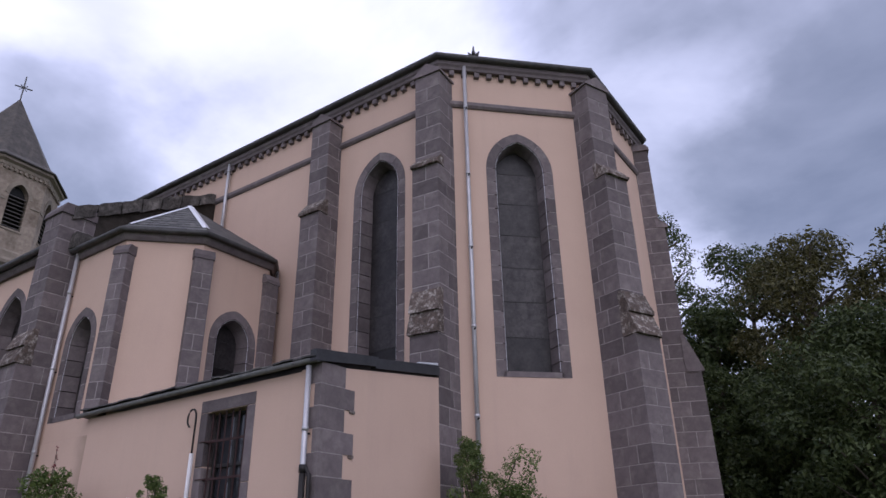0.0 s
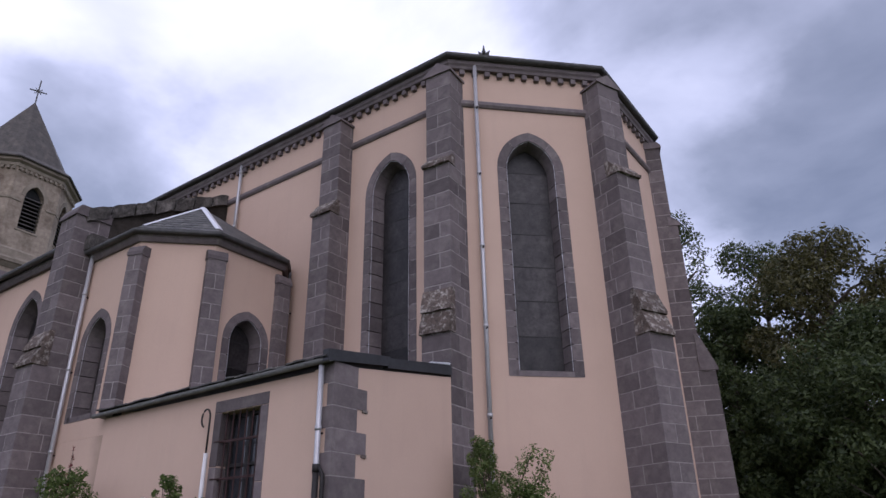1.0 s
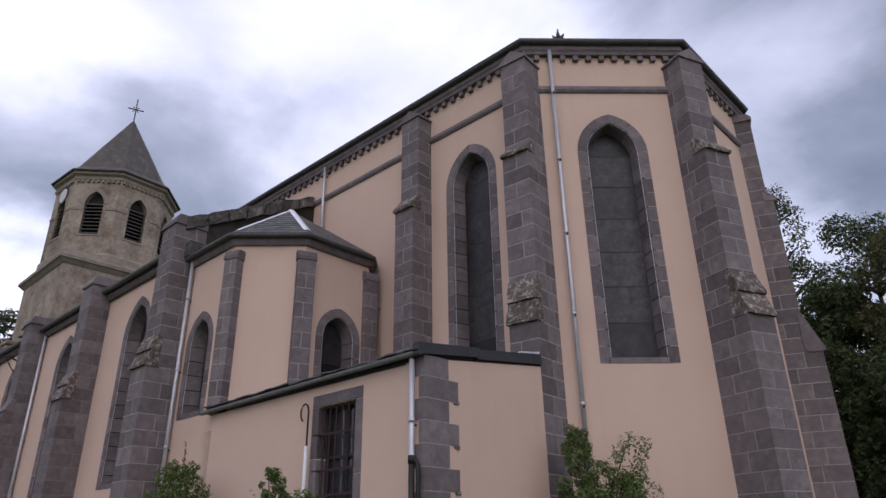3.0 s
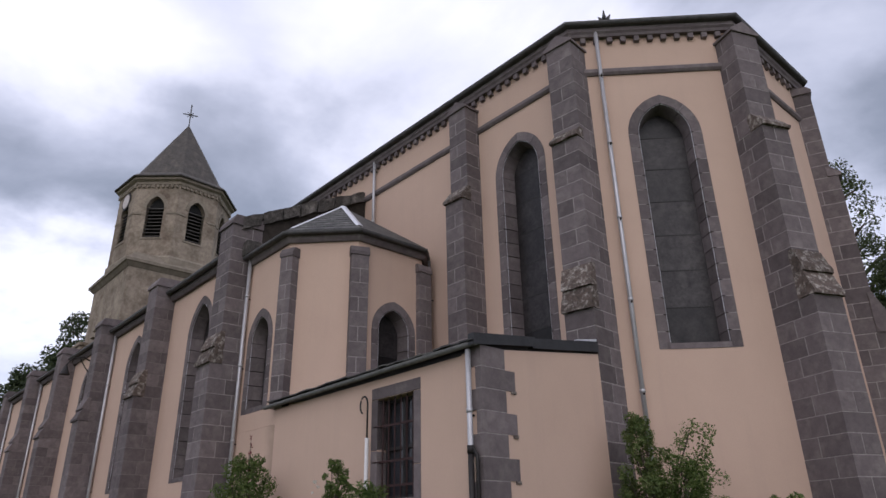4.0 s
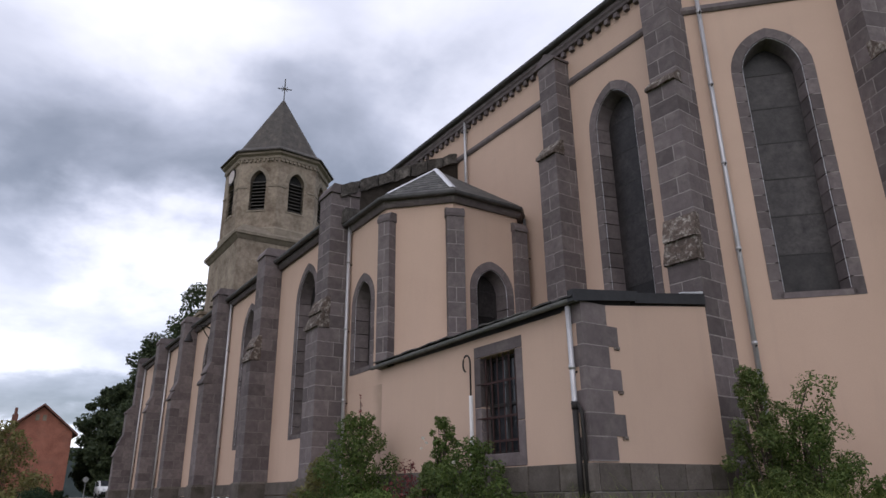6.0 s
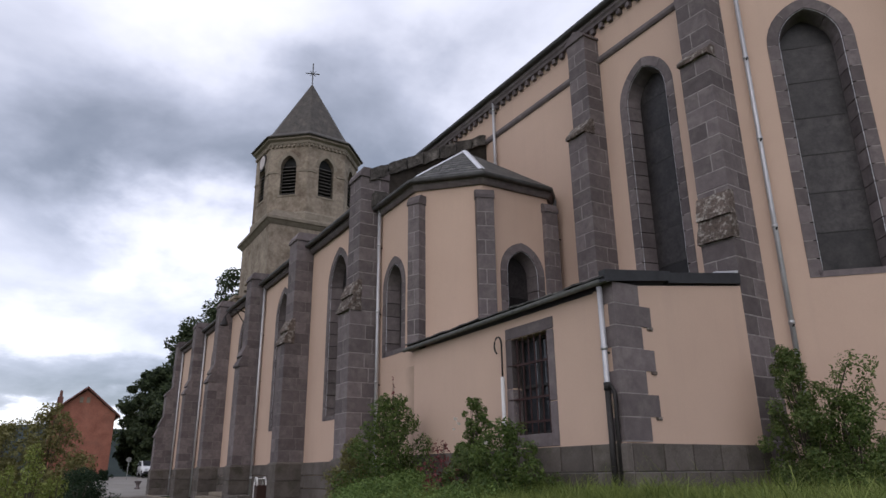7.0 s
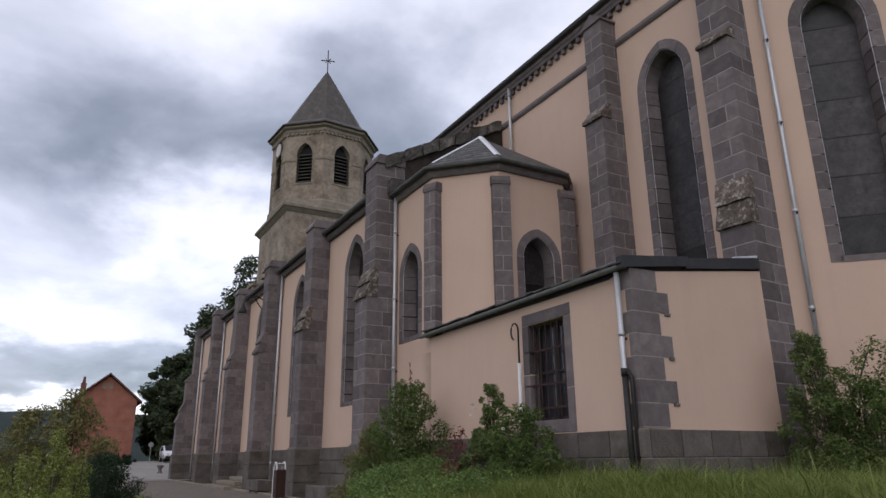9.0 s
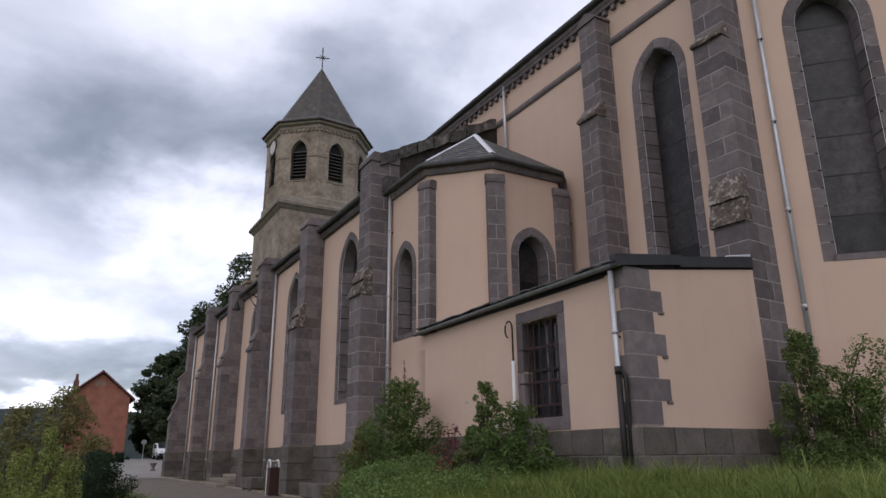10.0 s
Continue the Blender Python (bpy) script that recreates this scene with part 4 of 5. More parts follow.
while x < SX - 0.1:
    bm = bmesh.new()
    w_ = rnd.uniform(0.2, 0.34)
    lift, tip = rnd.uniform(0, 0.035) + 0.004 * (x + 14.5), rnd.uniform(0, 0.05)
    prism(bm, [(x, SY - 0.17 - tip, 4.045 + lift), (x, SY - 0.17 - tip, 4.07 + lift), (x, SY + 0.3, 4.13 + lift), (x, SY + 0.3, 4.10 + lift)], (w_ - 0.012, 0, rnd.uniform(-0.012, 0.012)))
    part("eave_slate", bm, SLATE, sacristy)
    x += w_
downpipe(sacristy, -7.83, SY - 0.10, 0.5, 3.97, 0.045, shoe=1.95)
part("overflow_pipe", tube(bmesh.new(), [(-7.72, SY - 0.07, 0.5), (-7.72, SY - 0.07, 2.3), (-7.78, SY - 0.1, 2.42)], 0.03, 8), IRON, sacristy, "thin black iron pipe", True)
# flank between the chapel and the sacristy roof
crook = thing("vent_pipe", (-10.58, SY - 0.11, 0.9), "white vent pipe with a curled black iron top", "pipe")
part("white_pipe", tube(bmesh.new(), [(-10.58, SY - 0.11, 0.6), (-10.58, SY - 0.11, 2.86)], 0.036, 12), WHITEPIPE, crook, "chalky white pipe", True)
pts = [(-10.58, SY - 0.11, 2.84), (-10.58, SY - 0.11, 3.48)] + [(-10.70 + 0.12 * math.cos(a), SY - 0.11, 3.48 + 0.16 * math.sin(a)) for a in [radians(25 * i) for i in range(1, 11)]]
part("curled_top", tube(bmesh.new(), pts, 0.017, 8), IRON, crook, "black wrought-iron crook", True)


# ---------- bell tower ----------
tower = thing("bell_tower", (-48.8, 16.12, 0), "stained beige octagonal bell tower with a slate spire", "tower")
TX, TY, HW = -48.8, 16.12, 4.09


def octagon(r, z, turn=27.0):
    return [(TX + r * math.cos(radians(turn + 45 * k)), TY + r * math.sin(radians(turn + 45 * k)), z) for k in range(8)]


def loft(bm, rings):
    vs = [[bm.verts.new(p) for p in r] for r in rings]
    n = len(vs[0])
    for a, b in zip(vs, vs[1:]):
        for k in range(n):
            bm.faces.new((a[k], a[(k + 1) % n], b[(k + 1) % n], b[k]))
    bm.faces.new(vs[0][::-1])
    bm.faces.new(vs[-1])
    return bm


bm = bmesh.new()
box(bm, TX - HW + 0.35, TY - HW + 0.35, 0, TX + HW - 0.35, TY + HW - 0.35, 18.3)
part("tower_base", bm, TOWERSTONE, tower)
bm = bmesh.new()
sq = lambda r, z: [(TX + a * r, TY + b * r, z) for a, b in ((-1, -1), (1, -1), (1, 1), (-1, 1))]
loft(bm, [sq(HW - 0.3, 18.15), sq(HW - 0.1, 18.4), sq(HW, 18.45), sq(HW, 18.66), sq(HW - 0.1, 18.72), sq(HW - 0.75, 19.4)])
part("base_cornice", bm, TRIMSTONE, tower, "weathered stone offset of the tower base")
R = 3.98
bm = loft(bmesh.new(), [octagon(R + 0.12, 18.3), octagon(R + 0.12, 19.35), octagon(R + 0.02, 19.5)])
part("belfry_plinth", bm, TRIMSTONE, tower)
bell = adopt(thing("belfry", (TX, TY, 19.4), "", ""), tower)
ang = [radians(-108.0 + 45 * k) for k in range(9)]
rim = [(TX + R * math.cos(a), TY + R * math.sin(a)) for a in ang]
for a, b in zip(rim, rim[1:]):
    pl = Plane(a, b)
    c = pl.len / 2
    wall("belfry_wall", pl, [(0, 19.3), (pl.len, 19.3), (pl.len, 25.3), (0, 25.3)], [[(c + s, z) for s, z in arch_path(1.24, 20.9, 24.15, 0.95)]], 0.5, TOWERSTONE, bell)
    path_o, path_i = arch_path(1.74, 22.6, 24.47, 1.2), arch_path(1.24, 22.6, 24.15, 0.95)
    bm = bmesh.new()
    for i in range(1, len(path_o) - 2):
        prism(bm, [pl.at(c + s, z, 0.03) for s, z in (path_o[i], path_o[i + 1], path_i[i + 1], path_i[i])], pl.n * -0.15)
    part("arch_moulding", bm, TRIMSTONE, bell)
    for k in range(9):
        z = 21.0 + k * 0.27
        bm = bmesh.new()
        prism(bm, [pl.at(c - 0.62, z, -0.08), pl.at(c - 0.62, z + 0.035, -0.08), pl.at(c - 0.62, z + 0.20, -0.34), pl.at(c - 0.62, z + 0.165, -0.34)], pl.u * 1.24)
        part("louvre_slat", bm, WOOD, bell)
    bm = bmesh.new()
    prism(bm, [pl.at(c - 0.7, 20.87, -0.42), pl.at(c + 0.7, 20.87, -0.42), pl.at(c + 0.7, 24.15, -0.42), pl.at(c - 0.7, 24.15, -0.42)], pl.n * -0.02)
    part("dark_backing", bm, RUBBER, bell)
    bm = bmesh.new()
    prism(bm, [pl.at(c - 0.75, 20.77, 0.05), pl.at(c + 0.75, 20.77, 0.05), pl.at(c + 0.75, 20.9, 0.05), pl.at(c - 0.75, 20.9, 0.05)], pl.n * -0.5)
    part("louvre_sill", bm, TRIMSTONE, bell)
    for s_a, s_b in ((0, c - 0.84), (c + 0.84, pl.len)):
        bm = bmesh.new()
        prism(bm, [pl.at(s_a, 22.72, 0.05), pl.at(s_b, 22.72, 0.05), pl.at(s_b, 22.86, 0.05), pl.at(s_a, 22.86, 0.05)], pl.n * -0.1)
        part("impost_band", bm, TRIMSTONE, bell)
clock_pl = Plane(rim[0], rim[1])
for nm, r, o, mt in (("clock_rim", 0.68, 0.06, IRON), ("clock_dial", 0.54, 0.09, CLOCKFACE)):
    bm = bmesh.new()
    prism(bm, [clock_pl.at(clock_pl.len / 2 + r * math.cos(radians(15 * k)), 24.25 + r * math.sin(radians(15 * k)), o) for k in range(24)], clock_pl.n * -0.12)
    part(nm, bm, mt, bell)
bm = bmesh.new()
rings = [octagon(R - 0.05, 25.0), octagon(R + 0.08, 25.1), octagon(R + 0.1, 25.3), octagon(R + 0.32, 25.42), octagon(R + 0.34, 25.6)]
loft(bm, rings)
part("belfry_cornice", bm, TRIMSTONE, tower, "weathered stone cornice below the spire")
for a, b in zip(rim[:5], rim[1:5]):
    pl = Plane(a, b)
    m0 = Matrix.Rotation(math.atan2(pl.u.y, pl.u.x), 4, "Z")
    for i in range(9):
        put_stone(tower, Matrix.Translation(pl.at(pl.len * (i + 0.5) / 9, 24.92, 0.06)) @ m0, 0, 0, 0, 0.16, 0.2, 0.2, TRIMSTONE, "corbel")
bm = bmesh.new()
loft(bm, [octagon(R + 0.48, 25.585), octagon(R + 0.52, 25.66), octagon(R - 0.25, 26.25), octagon(0.06, 32.5)])
part("spire", bm, SPIRE, tower, "brown-grey slate spire")
cross = adopt(thing("tower_cross", (TX, TY, 32.4), "", ""), tower)
part("cross_shaft", tube(bmesh.new(), [(TX, TY, 32.3), (TX, TY, 34.6)], 0.05, 6), DARKZINC, cross)
part("cross_arm", tube(bmesh.new(), [(TX + 0.18, TY + 0.55, 33.6), (TX - 0.18, TY - 0.55, 33.6)], 0.05, 6), DARKZINC, cross)
for a in range(4):
    q = radians(45 + 90 * a)
    d = Vector((0.3 * math.cos(q), 0.95 * math.cos(q), math.sin(q))) * 0.33
    part("cross_ray", tube(bmesh.new(), [(TX, TY, 33.6), (TX + d.x, TY + d.y, 33.6 + d.z)], 0.03, 5), DARKZINC, cross)
# stepped stone shoulders at the foot of the tower
for x0, y0, x1, y1, z in ((-53.7, 11.35, -51.6, 12.7, 12.6), (-53.3, 11.9, -51.6, 12.9, 14.0), (-46.0, 11.3, -44.9, 12.6, 13.6)):
    bm = bmesh.new()
    box(bm, x0, y0, 0, x1, y1, z, bevel=0.03)
    box(bm, x0 - 0.12, y0 - 0.12, z, x1 + 0.12, y1 + 0.12, z + 0.25, bevel=0.03)
    part("tower_shoulder", bm, TOWERSTONE, tower)
bm = bmesh.new()
box(bm, -46.0, CY, 0, -45.0, 20.9, 12.7)
box(bm, -47.0, AY + 0.1, 0, -46.3, CY - 0.02, 8.7)
prism(bm, [(-45.0, 11.0, 13.0), (-45.0, 21.4, 13.0), (-45.0, 16.2, 16.9)], (-0.6, 0, 0))
part("west_front", bm, TOWERSTONE, church)


# ---------- plants ----------
def leaf_cloud(name, centres, material, parent, count, size, seed, flat=0.5, aim=None):
    """Many small bent leaves scattered over clumps: (x, y, z, rx, ry, rz)."""
    r = np.random.default_rng(seed)
    c = np.array(centres)
    vol = c[:, 3] * c[:, 4] * c[:, 5]
    pick = r.choice(len(c), count, p=vol ** 0.75 / (vol ** 0.75).sum())
    d = r.normal(size=(count, 3))
    d /= np.linalg.norm(d, axis=1)[:, None]
    rad = r.uniform(0.25, 1.0, count) ** 0.5 * r.uniform(0.85, 1.12, count)
    p = c[pick, :3] + d * rad[:, None] * c[pick, 3:]
    nrm = d * 0.6 + r.normal(size=(count, 3)) * 0.6 + np.array([0, 0, flat])
    nrm /= np.linalg.norm(nrm, axis=1)[:, None]
    t = np.cross(nrm, r.normal(size=(count, 3)))
    t /= np.linalg.norm(t, axis=1)[:, None]
    b = np.cross(nrm, t)
    s = size * r.uniform(0.6, 1.3, count)[:, None]
    v = np.stack([p - t * s, p - b * s * 0.45 + nrm * s * 0.12, p + t * s, p + b * s * 0.45 + nrm * s * 0.12], 1).reshape(-1, 3)
    k = np.arange(count) * 4
    f = np.concatenate([np.stack([k, k + 1, k + 2], 1), np.stack([k, k + 2, k + 3], 1)])
    me = bpy.data.meshes.new(name)
    me.from_pydata(v.tolist(), [], f.tolist())
    me.materials.append(material)
    return adopt(new(name, me), parent)


def tree(x, y, h, spread, seed, material, leaves=9000, size=0.14, label="dark green broadleaf tree in full leaf", low=0.12, clumps=46, group="trees behind the church"):
    z = ground_z(x, y)
    r = random.Random(seed)
    t = thing("tree", (x, y, z), label, "tree", group)
    bm = tube(bmesh.new(), [(x, y, z - 0.2), (x + 0.1, y, z + h * 0.25), (x - 0.1, y + 0.1, z + h * 0.55), (x, y, z + h * 0.85)], [h * 0.022, h * 0.017, h * 0.011, h * 0.004], 9)
    centres = []
    for i in range(clumps):
        f = low + (1 - low) * (i + 0.5) / clumps
        a = i * 2.4 + r.uniform(-0.5, 0.5)
        prof = math.sin(math.pi * min(0.97, 0.16 + 0.80 * (f - low) / (1 - low))) ** 0.7
        q = spread * prof * r.uniform(0.35, 1.0)
        c = (x + q * math.cos(a), y + q * math.sin(a), z + h * f * r.uniform(0.94, 1.03))
        k = spread * r.uniform(0.16, 0.30)
        centres.append((*c, k, k, k * 0.75))
        if i % 2 == 0:
            tube(bm, [(x, y, max(z + 0.3, c[2] - q * 0.7)), ((x + c[0]) / 2, (y + c[1]) / 2, c[2] - q * 0.25), c], [h * 0.007, h * 0.005, h * 0.002], 5)
    part("trunk", bm, BARK, t, "", True)
    leaf_cloud("crown", centres, material, t, leaves, size, seed)
    return t


def shrub(name, x, y, h, spread, seed, material, label, leaves=2500, size=0.05, clumps=18, category="shrub", lean=(0, 0), stems=7, upright=False):
    z = ground_z(x, y)
    r = random.Random(seed)
    t = thing(name, (x, y, z), label, category)
    bm = bmesh.new()
    centres = []
    for i in range(clumps):
        f = (i + 0.7) / clumps
        a = i * 2.4 + r.uniform(-0.6, 0.6)
        q = spread * (1.0 - 0.75 * f ** 1.5) * r.uniform(0.2, 1.0)
        c = (x + q * math.cos(a) + lean[0] * f, y + q * math.sin(a) + lean[1] * f, z + h * (0.08 + 0.88 * f))
        k = spread * r.uniform(0.2, 0.36) * (1.0 - 0.4 * f)
        centres.append((*c, k, k, k * (1.6 if upright else 0.9)))
        if i % max(1, clumps // stems) == 0 or f > 0.8:
            tube(bm, [(x + 0.1 * q * math.cos(a), y + 0.1 * q * math.sin(a), z - 0.05), (x + 0.5 * q * math.cos(a), y + 0.5 * q * math.sin(a), z + h * f * 0.6), c], [0.016, 0.011, 0.004], 5)
    part("branchwork", bm, BARK, t)
    leaf_cloud("foliage", centres, material, t, leaves, size, seed)
    return t


shrub("tall_sprig", -13.75, 6.8, 2.95, 0.16, 59, LEAF_RED, "thin reddish rose shoot above the bush", 260, 0.03, 16, stems=2, upright=True)
shrub("rose_bush", -13.75, 6.75, 2.45, 1.12, 61, LEAF_BUSH, "dense green rose bush against the sacristy wall", 15000, 0.036, 60)
shrub("rose_bush", -14.9, 6.4, 1.85, 0.95, 66, LEAF_OLIVE, "brownish rose bush beside the aisle buttress", 8000, 0.034, 36)
shrub("climbing_rose", -10.75, 7.0, 1.85, 0.52, 62, LEAF_BUSH, "tall climbing rose with a few white blooms", 5200, 0.034, 34)
blooms = thing("white_roses", (-10.85, 6.75, ground_z(-11.15, 6.75) + 1.35), "small white rose blooms on the climbing rose", "flower")
leaf_cloud("petals", [(-10.95, 6.70, ground_z(-11, 6.7) + 1.42, 0.035, 0.035, 0.035), (-10.82, 6.68, ground_z(-11, 6.7) + 1.33, 0.03, 0.03, 0.03), (-9.75, 6.55, ground_z(-9.7, 6.55) + 0.95, 0.03, 0.03, 0.03), (-11.0, 6.68, ground_z(-11, 6.7) + 1.24, 0.025, 0.025, 0.025)], PETAL, blooms, 90, 0.022, 9)
shrub("red_leaved_shrub", -10.75, 6.25, 1.05, 0.55, 63, LEAF_RED, "low sprawling shrub with wine-red leaves", 520, 0.036, 22)
shrub("rose_bush", -9.55, 6.85, 1.3, 0.85, 64, LEAF_BUSH, "low green rose bush under the barred window", 6500, 0.034, 26)
shrub("rose_bush", -10.5, 6.7, 0.95, 0.7, 60, LEAF_GREY, "low tangled rose bush by the vent pipe", 4500, 0.032, 22)
shrub("wild_shrub", -6.85, 10.85, 2.5, 0.72, 65, LEAF_GREY, "loose grey-green wild shrub at the buttress foot", 12500, 0.032, 50, lean=(-0.1, 0))
shrub("wild_shrub", -6.5, 11.2, 2.3, 0.85, 67, LEAF_GREY, "airy self-sown shrub by the apse wall", 3600, 0.034, 34, lean=(0.35, 0.2))
shrub("low_shrub", -6.15, 10.95, 1.65, 0.9, 69, LEAF_BUSH, "dense low shrub in the grass by the apse", 9000, 0.03, 34)
shrub("low_shrub", -5.0, 11.7, 1.0, 0.8, 68, LEAF_BUSH, "low spreading shrub by the apse wall", 4200, 0.045, 22)
for i, (x, y, h) in enumerate(((-12.0, 0.10, 2.05), (-11.6, -0.25, 1.7), (-12.4, 0.45, 1.55), (-11.2, 0.25, 1.2), (-12.2, -0.6, 1.4), (-11.0, -0.15, 1.2))):
    shrub("weed_clump", x, y, h, 0.42, 71 + i, LEAF_YELLOW, "tall yellow-green weeds beside the path", 3200, 0.026, 30, upright=True)
shrub("elder_bush", -21.5, 0.45, 3.1, 1.35, 93, LEAF_OLIVE, "olive-green airy bush with thin branches", 7500, 0.055, 44)
shrub("elder_bush", -20.5, -0.6, 2.5, 1.4, 94, LEAF_OLIVE, "olive-green bush in the verge", 6500, 0.05, 36)
shrub("elder_bush", -23.0, -2.0, 2.2, 1.9, 95, LEAF_GREY, "grey-green bush in the verge", 5200, 0.06, 32)
for i in range(3):
    shrub("hedge_bush", -17.0 - 0.6 * i, 1.05 + 0.08 * i, 1.42, 0.9, 80 + i, LEAF_HEDGE, "clipped dark green hedge bush", 5200, 0.028, 26, "hedge")

for i in range(3):
    shrub("low_hedge", -66.0, 3.9 + 0.9 * i, 0.85, 0.9, 84 + i, LEAF_HEDGE, "low dark hedge across the road", 2200, 0.07, 16, "hedge")

for x, y, h, sp, sd, mt, n in ((-2.2, 27.5, 11.2, 3.6, 101, LEAF_BROWN, 34000), (2.2, 27.0, 11.0, 4.0, 102, LEAF_BROWN, 34000), (-5.0, 31.5, 12.9, 3.7, 103, LEAF_TREE, 26000), (-0.9, 22.5, 6.6, 3.4, 104, LEAF_TREE, 36000), (3.6, 21.5, 7.4, 3.6, 105, LEAF_TREE, 30000), (-9.2, 33.5, 16.8, 2.7, 106, LEAF_TREE, 12000), (-3.6, 24.5, 5.6, 2.4, 107, LEAF_TREE, 22000), (6.5, 30, 12, 4.5, 108, LEAF_BROWN, 14000), (-6.0, 28.0, 9.6, 2.9, 109, LEAF_TREE, 26000), (-5.6, 25.5, 6.4, 2.2, 110, LEAF_TREE, 18000)):
    tree(x, y, h, sp, sd, mt, n, 0.095 if h > 9 else 0.085, clumps=86)
for i, (x, y, h, sp) in enumerate(((-79, 14.6, 11.5, 3.7), (-86, 18.6, 18.0, 5.2), (-90, 20.5, 25.0, 6.0), (-74, 12, 8.5, 3.6), (-98, 14.5, 13, 5.5), (-90, 16.2, 18.5, 5.2), (-82, 11.2, 11.2, 3.3))):
    tree(x, y, h, sp, 120 + i, LEAF_FAR, 20000, 0.24, "dark far-off broadleaf tree by the road", 0.05, 90, "trees along the road")


def grass(name, n, spot, height, seed, label):
    """Bent blades as one piece of stuff."""
    r = np.random.default_rng(seed)
    vs, fs = [], []
    for i in range(n):
        x, y = spot(r)
        z = ground_z(x, y) - 0.02
        h = height * r.uniform(0.35, 1.15) * (0.62 + 0.75 * abs(noise.noise((x * 1.3, y * 1.3, 2.0))) + (0.7 if r.random() < 0.015 else 0))
        a, l, w = r.uniform(0, 6.283), h * r.uniform(0.25, 1.5), r.uniform(0.0035, 0.008)
        dx, dy = math.cos(a), math.sin(a)
        k = len(vs)
        vs += [(x - dy * w, y + dx * w, z), (x + dy * w, y - dx * w, z), (x + dx * l * 0.4 - dy * w * 0.8, y + dy * l * 0.4 + dx * w * 0.8, z + h * 0.62), (x + dx * l * 0.4 + dy * w * 0.8, y + dy * l * 0.4 - dx * w * 0.8, z + h * 0.62), (x + dx * l, y + dy * l, z + h)]
        fs += [(k, k + 1, k + 3, k + 2), (k + 2, k + 3, k + 4)]
    me = bpy.data.meshes.new(name)
    me.from_pydata(vs, [], fs)
    me.materials.append(BLADE)
    return tagged(new(name, me), label, "grass", "", "stuff")


def below_wall(r):
    """A spot on the grassy slope, clear of the gravel path."""
    while True:
        x, y = r.uniform(-11.8, -2.5), 7.5 - abs(r.normal()) * 2.0
        if y > 0.44 * -x + 0.2 * noise.noise((x, y, 7.0)):
            return x, y


grass("tall_grass", 70000, below_wall, 0.34, 5, "matted uncut grass below the sacristy")
grass("tall_grass", 12000, lambda r: (r.uniform(-7.4, -3.0), r.uniform(7.5, 12.3)), 0.40, 6, "tall uncut grass below the apse")
grass("seeding_grass", 2600, lambda r: (r.uniform(-9.6, -3.5), 7.45 - abs(r.normal()) * 0.35), 0.50, 8, "seeding grass against the sacristy plinth")
grass("verge_grass", 16000, lambda r: (r.uniform(-24, -9), r.uniform(-3, 2.6)), 0.38, 7, "rough grass on the verge")

r_ = random.Random(44)
clumps_ = []
for i in range(900):
    x, y = r_.uniform(-16.2, -9.0), r_.uniform(4.0, 6.9)
    if y < 0.40 * -x + 0.15 or (x > -11.6 and r_.random() < 0.5):
        continue
    k = r_.uniform(0.10, 0.24) * (1.35 if x < -11.8 else 1.0)
    clumps_.append((x, y, ground_z(x, y) + k * 0.8, k * 1.3, k * 1.3, k))
tagged(leaf_cloud("ground_weeds", clumps_, LEAF_WEED, None, 60000, 0.030, 45), "low broad-leaved weeds in the grass below the bushes", "weeds", "", "stuff")
clumps_ = [(x, y, ground_z(x, y) + 0.12, 0.2, 0.2, 0.14) for x, y in [(r_.uniform(-8.5, -3.5), r_.uniform(7.0, 11.5)) for i in range(60)] if not (x < -7.4 and y > 7.4)]
tagged(leaf_cloud("ground_weeds", clumps_, LEAF_OLIVE, None, 4500, 0.032, 46), "low weeds along the foot of the apse", "weeds", "", "stuff")

# ---------- by the aisle: bin, step, stone troughs, planter ----------
bx, by = -21.5, 6.2
bin_ = thing("litter_bin", (bx, by, 0.0), "dark brown litter bin with a pale looped hood", "bin")
bm = bmesh.new()
box(bm, bx - 0.13, by - 0.15, 0.06, bx + 0.19, by + 0.15, 0.86, bevel=0.02)
part("bin_body", bm, BINBROWN, bin_)
for y in (by - 0.13, by + 0.13):
    loop = [(bx - 0.17, y, 0.0), (bx - 0.17, y, 0.86)] + [(bx - 0.02 - 0.15 * math.cos(radians(15 * k)), y, 0.90 + 0.17 * math.sin(radians(15 * k))) for k in range(13)] + [(bx + 0.13, y, 0.84)]
    part("bin_loop", tube(bmesh.new(), loop, 0.028, 7), WHITEPIPE, bin_, "pale bent tube")
bm = bmesh.new()
box(bm, bx - 0.185, by - 0.15, 0.15, bx - 0.145, by + 0.15, 0.84, bevel=0.01)
part("bin_back", bm, WHITEPIPE, bin_)
bm = bmesh.new()
box(bm, bx - 0.15, by - 0.14, 1.02, bx + 0.12, by + 0.14, 1.05, bevel=0.01)
part("bin_hood", bm, WHITEPIPE, bin_, "pale rain hood")
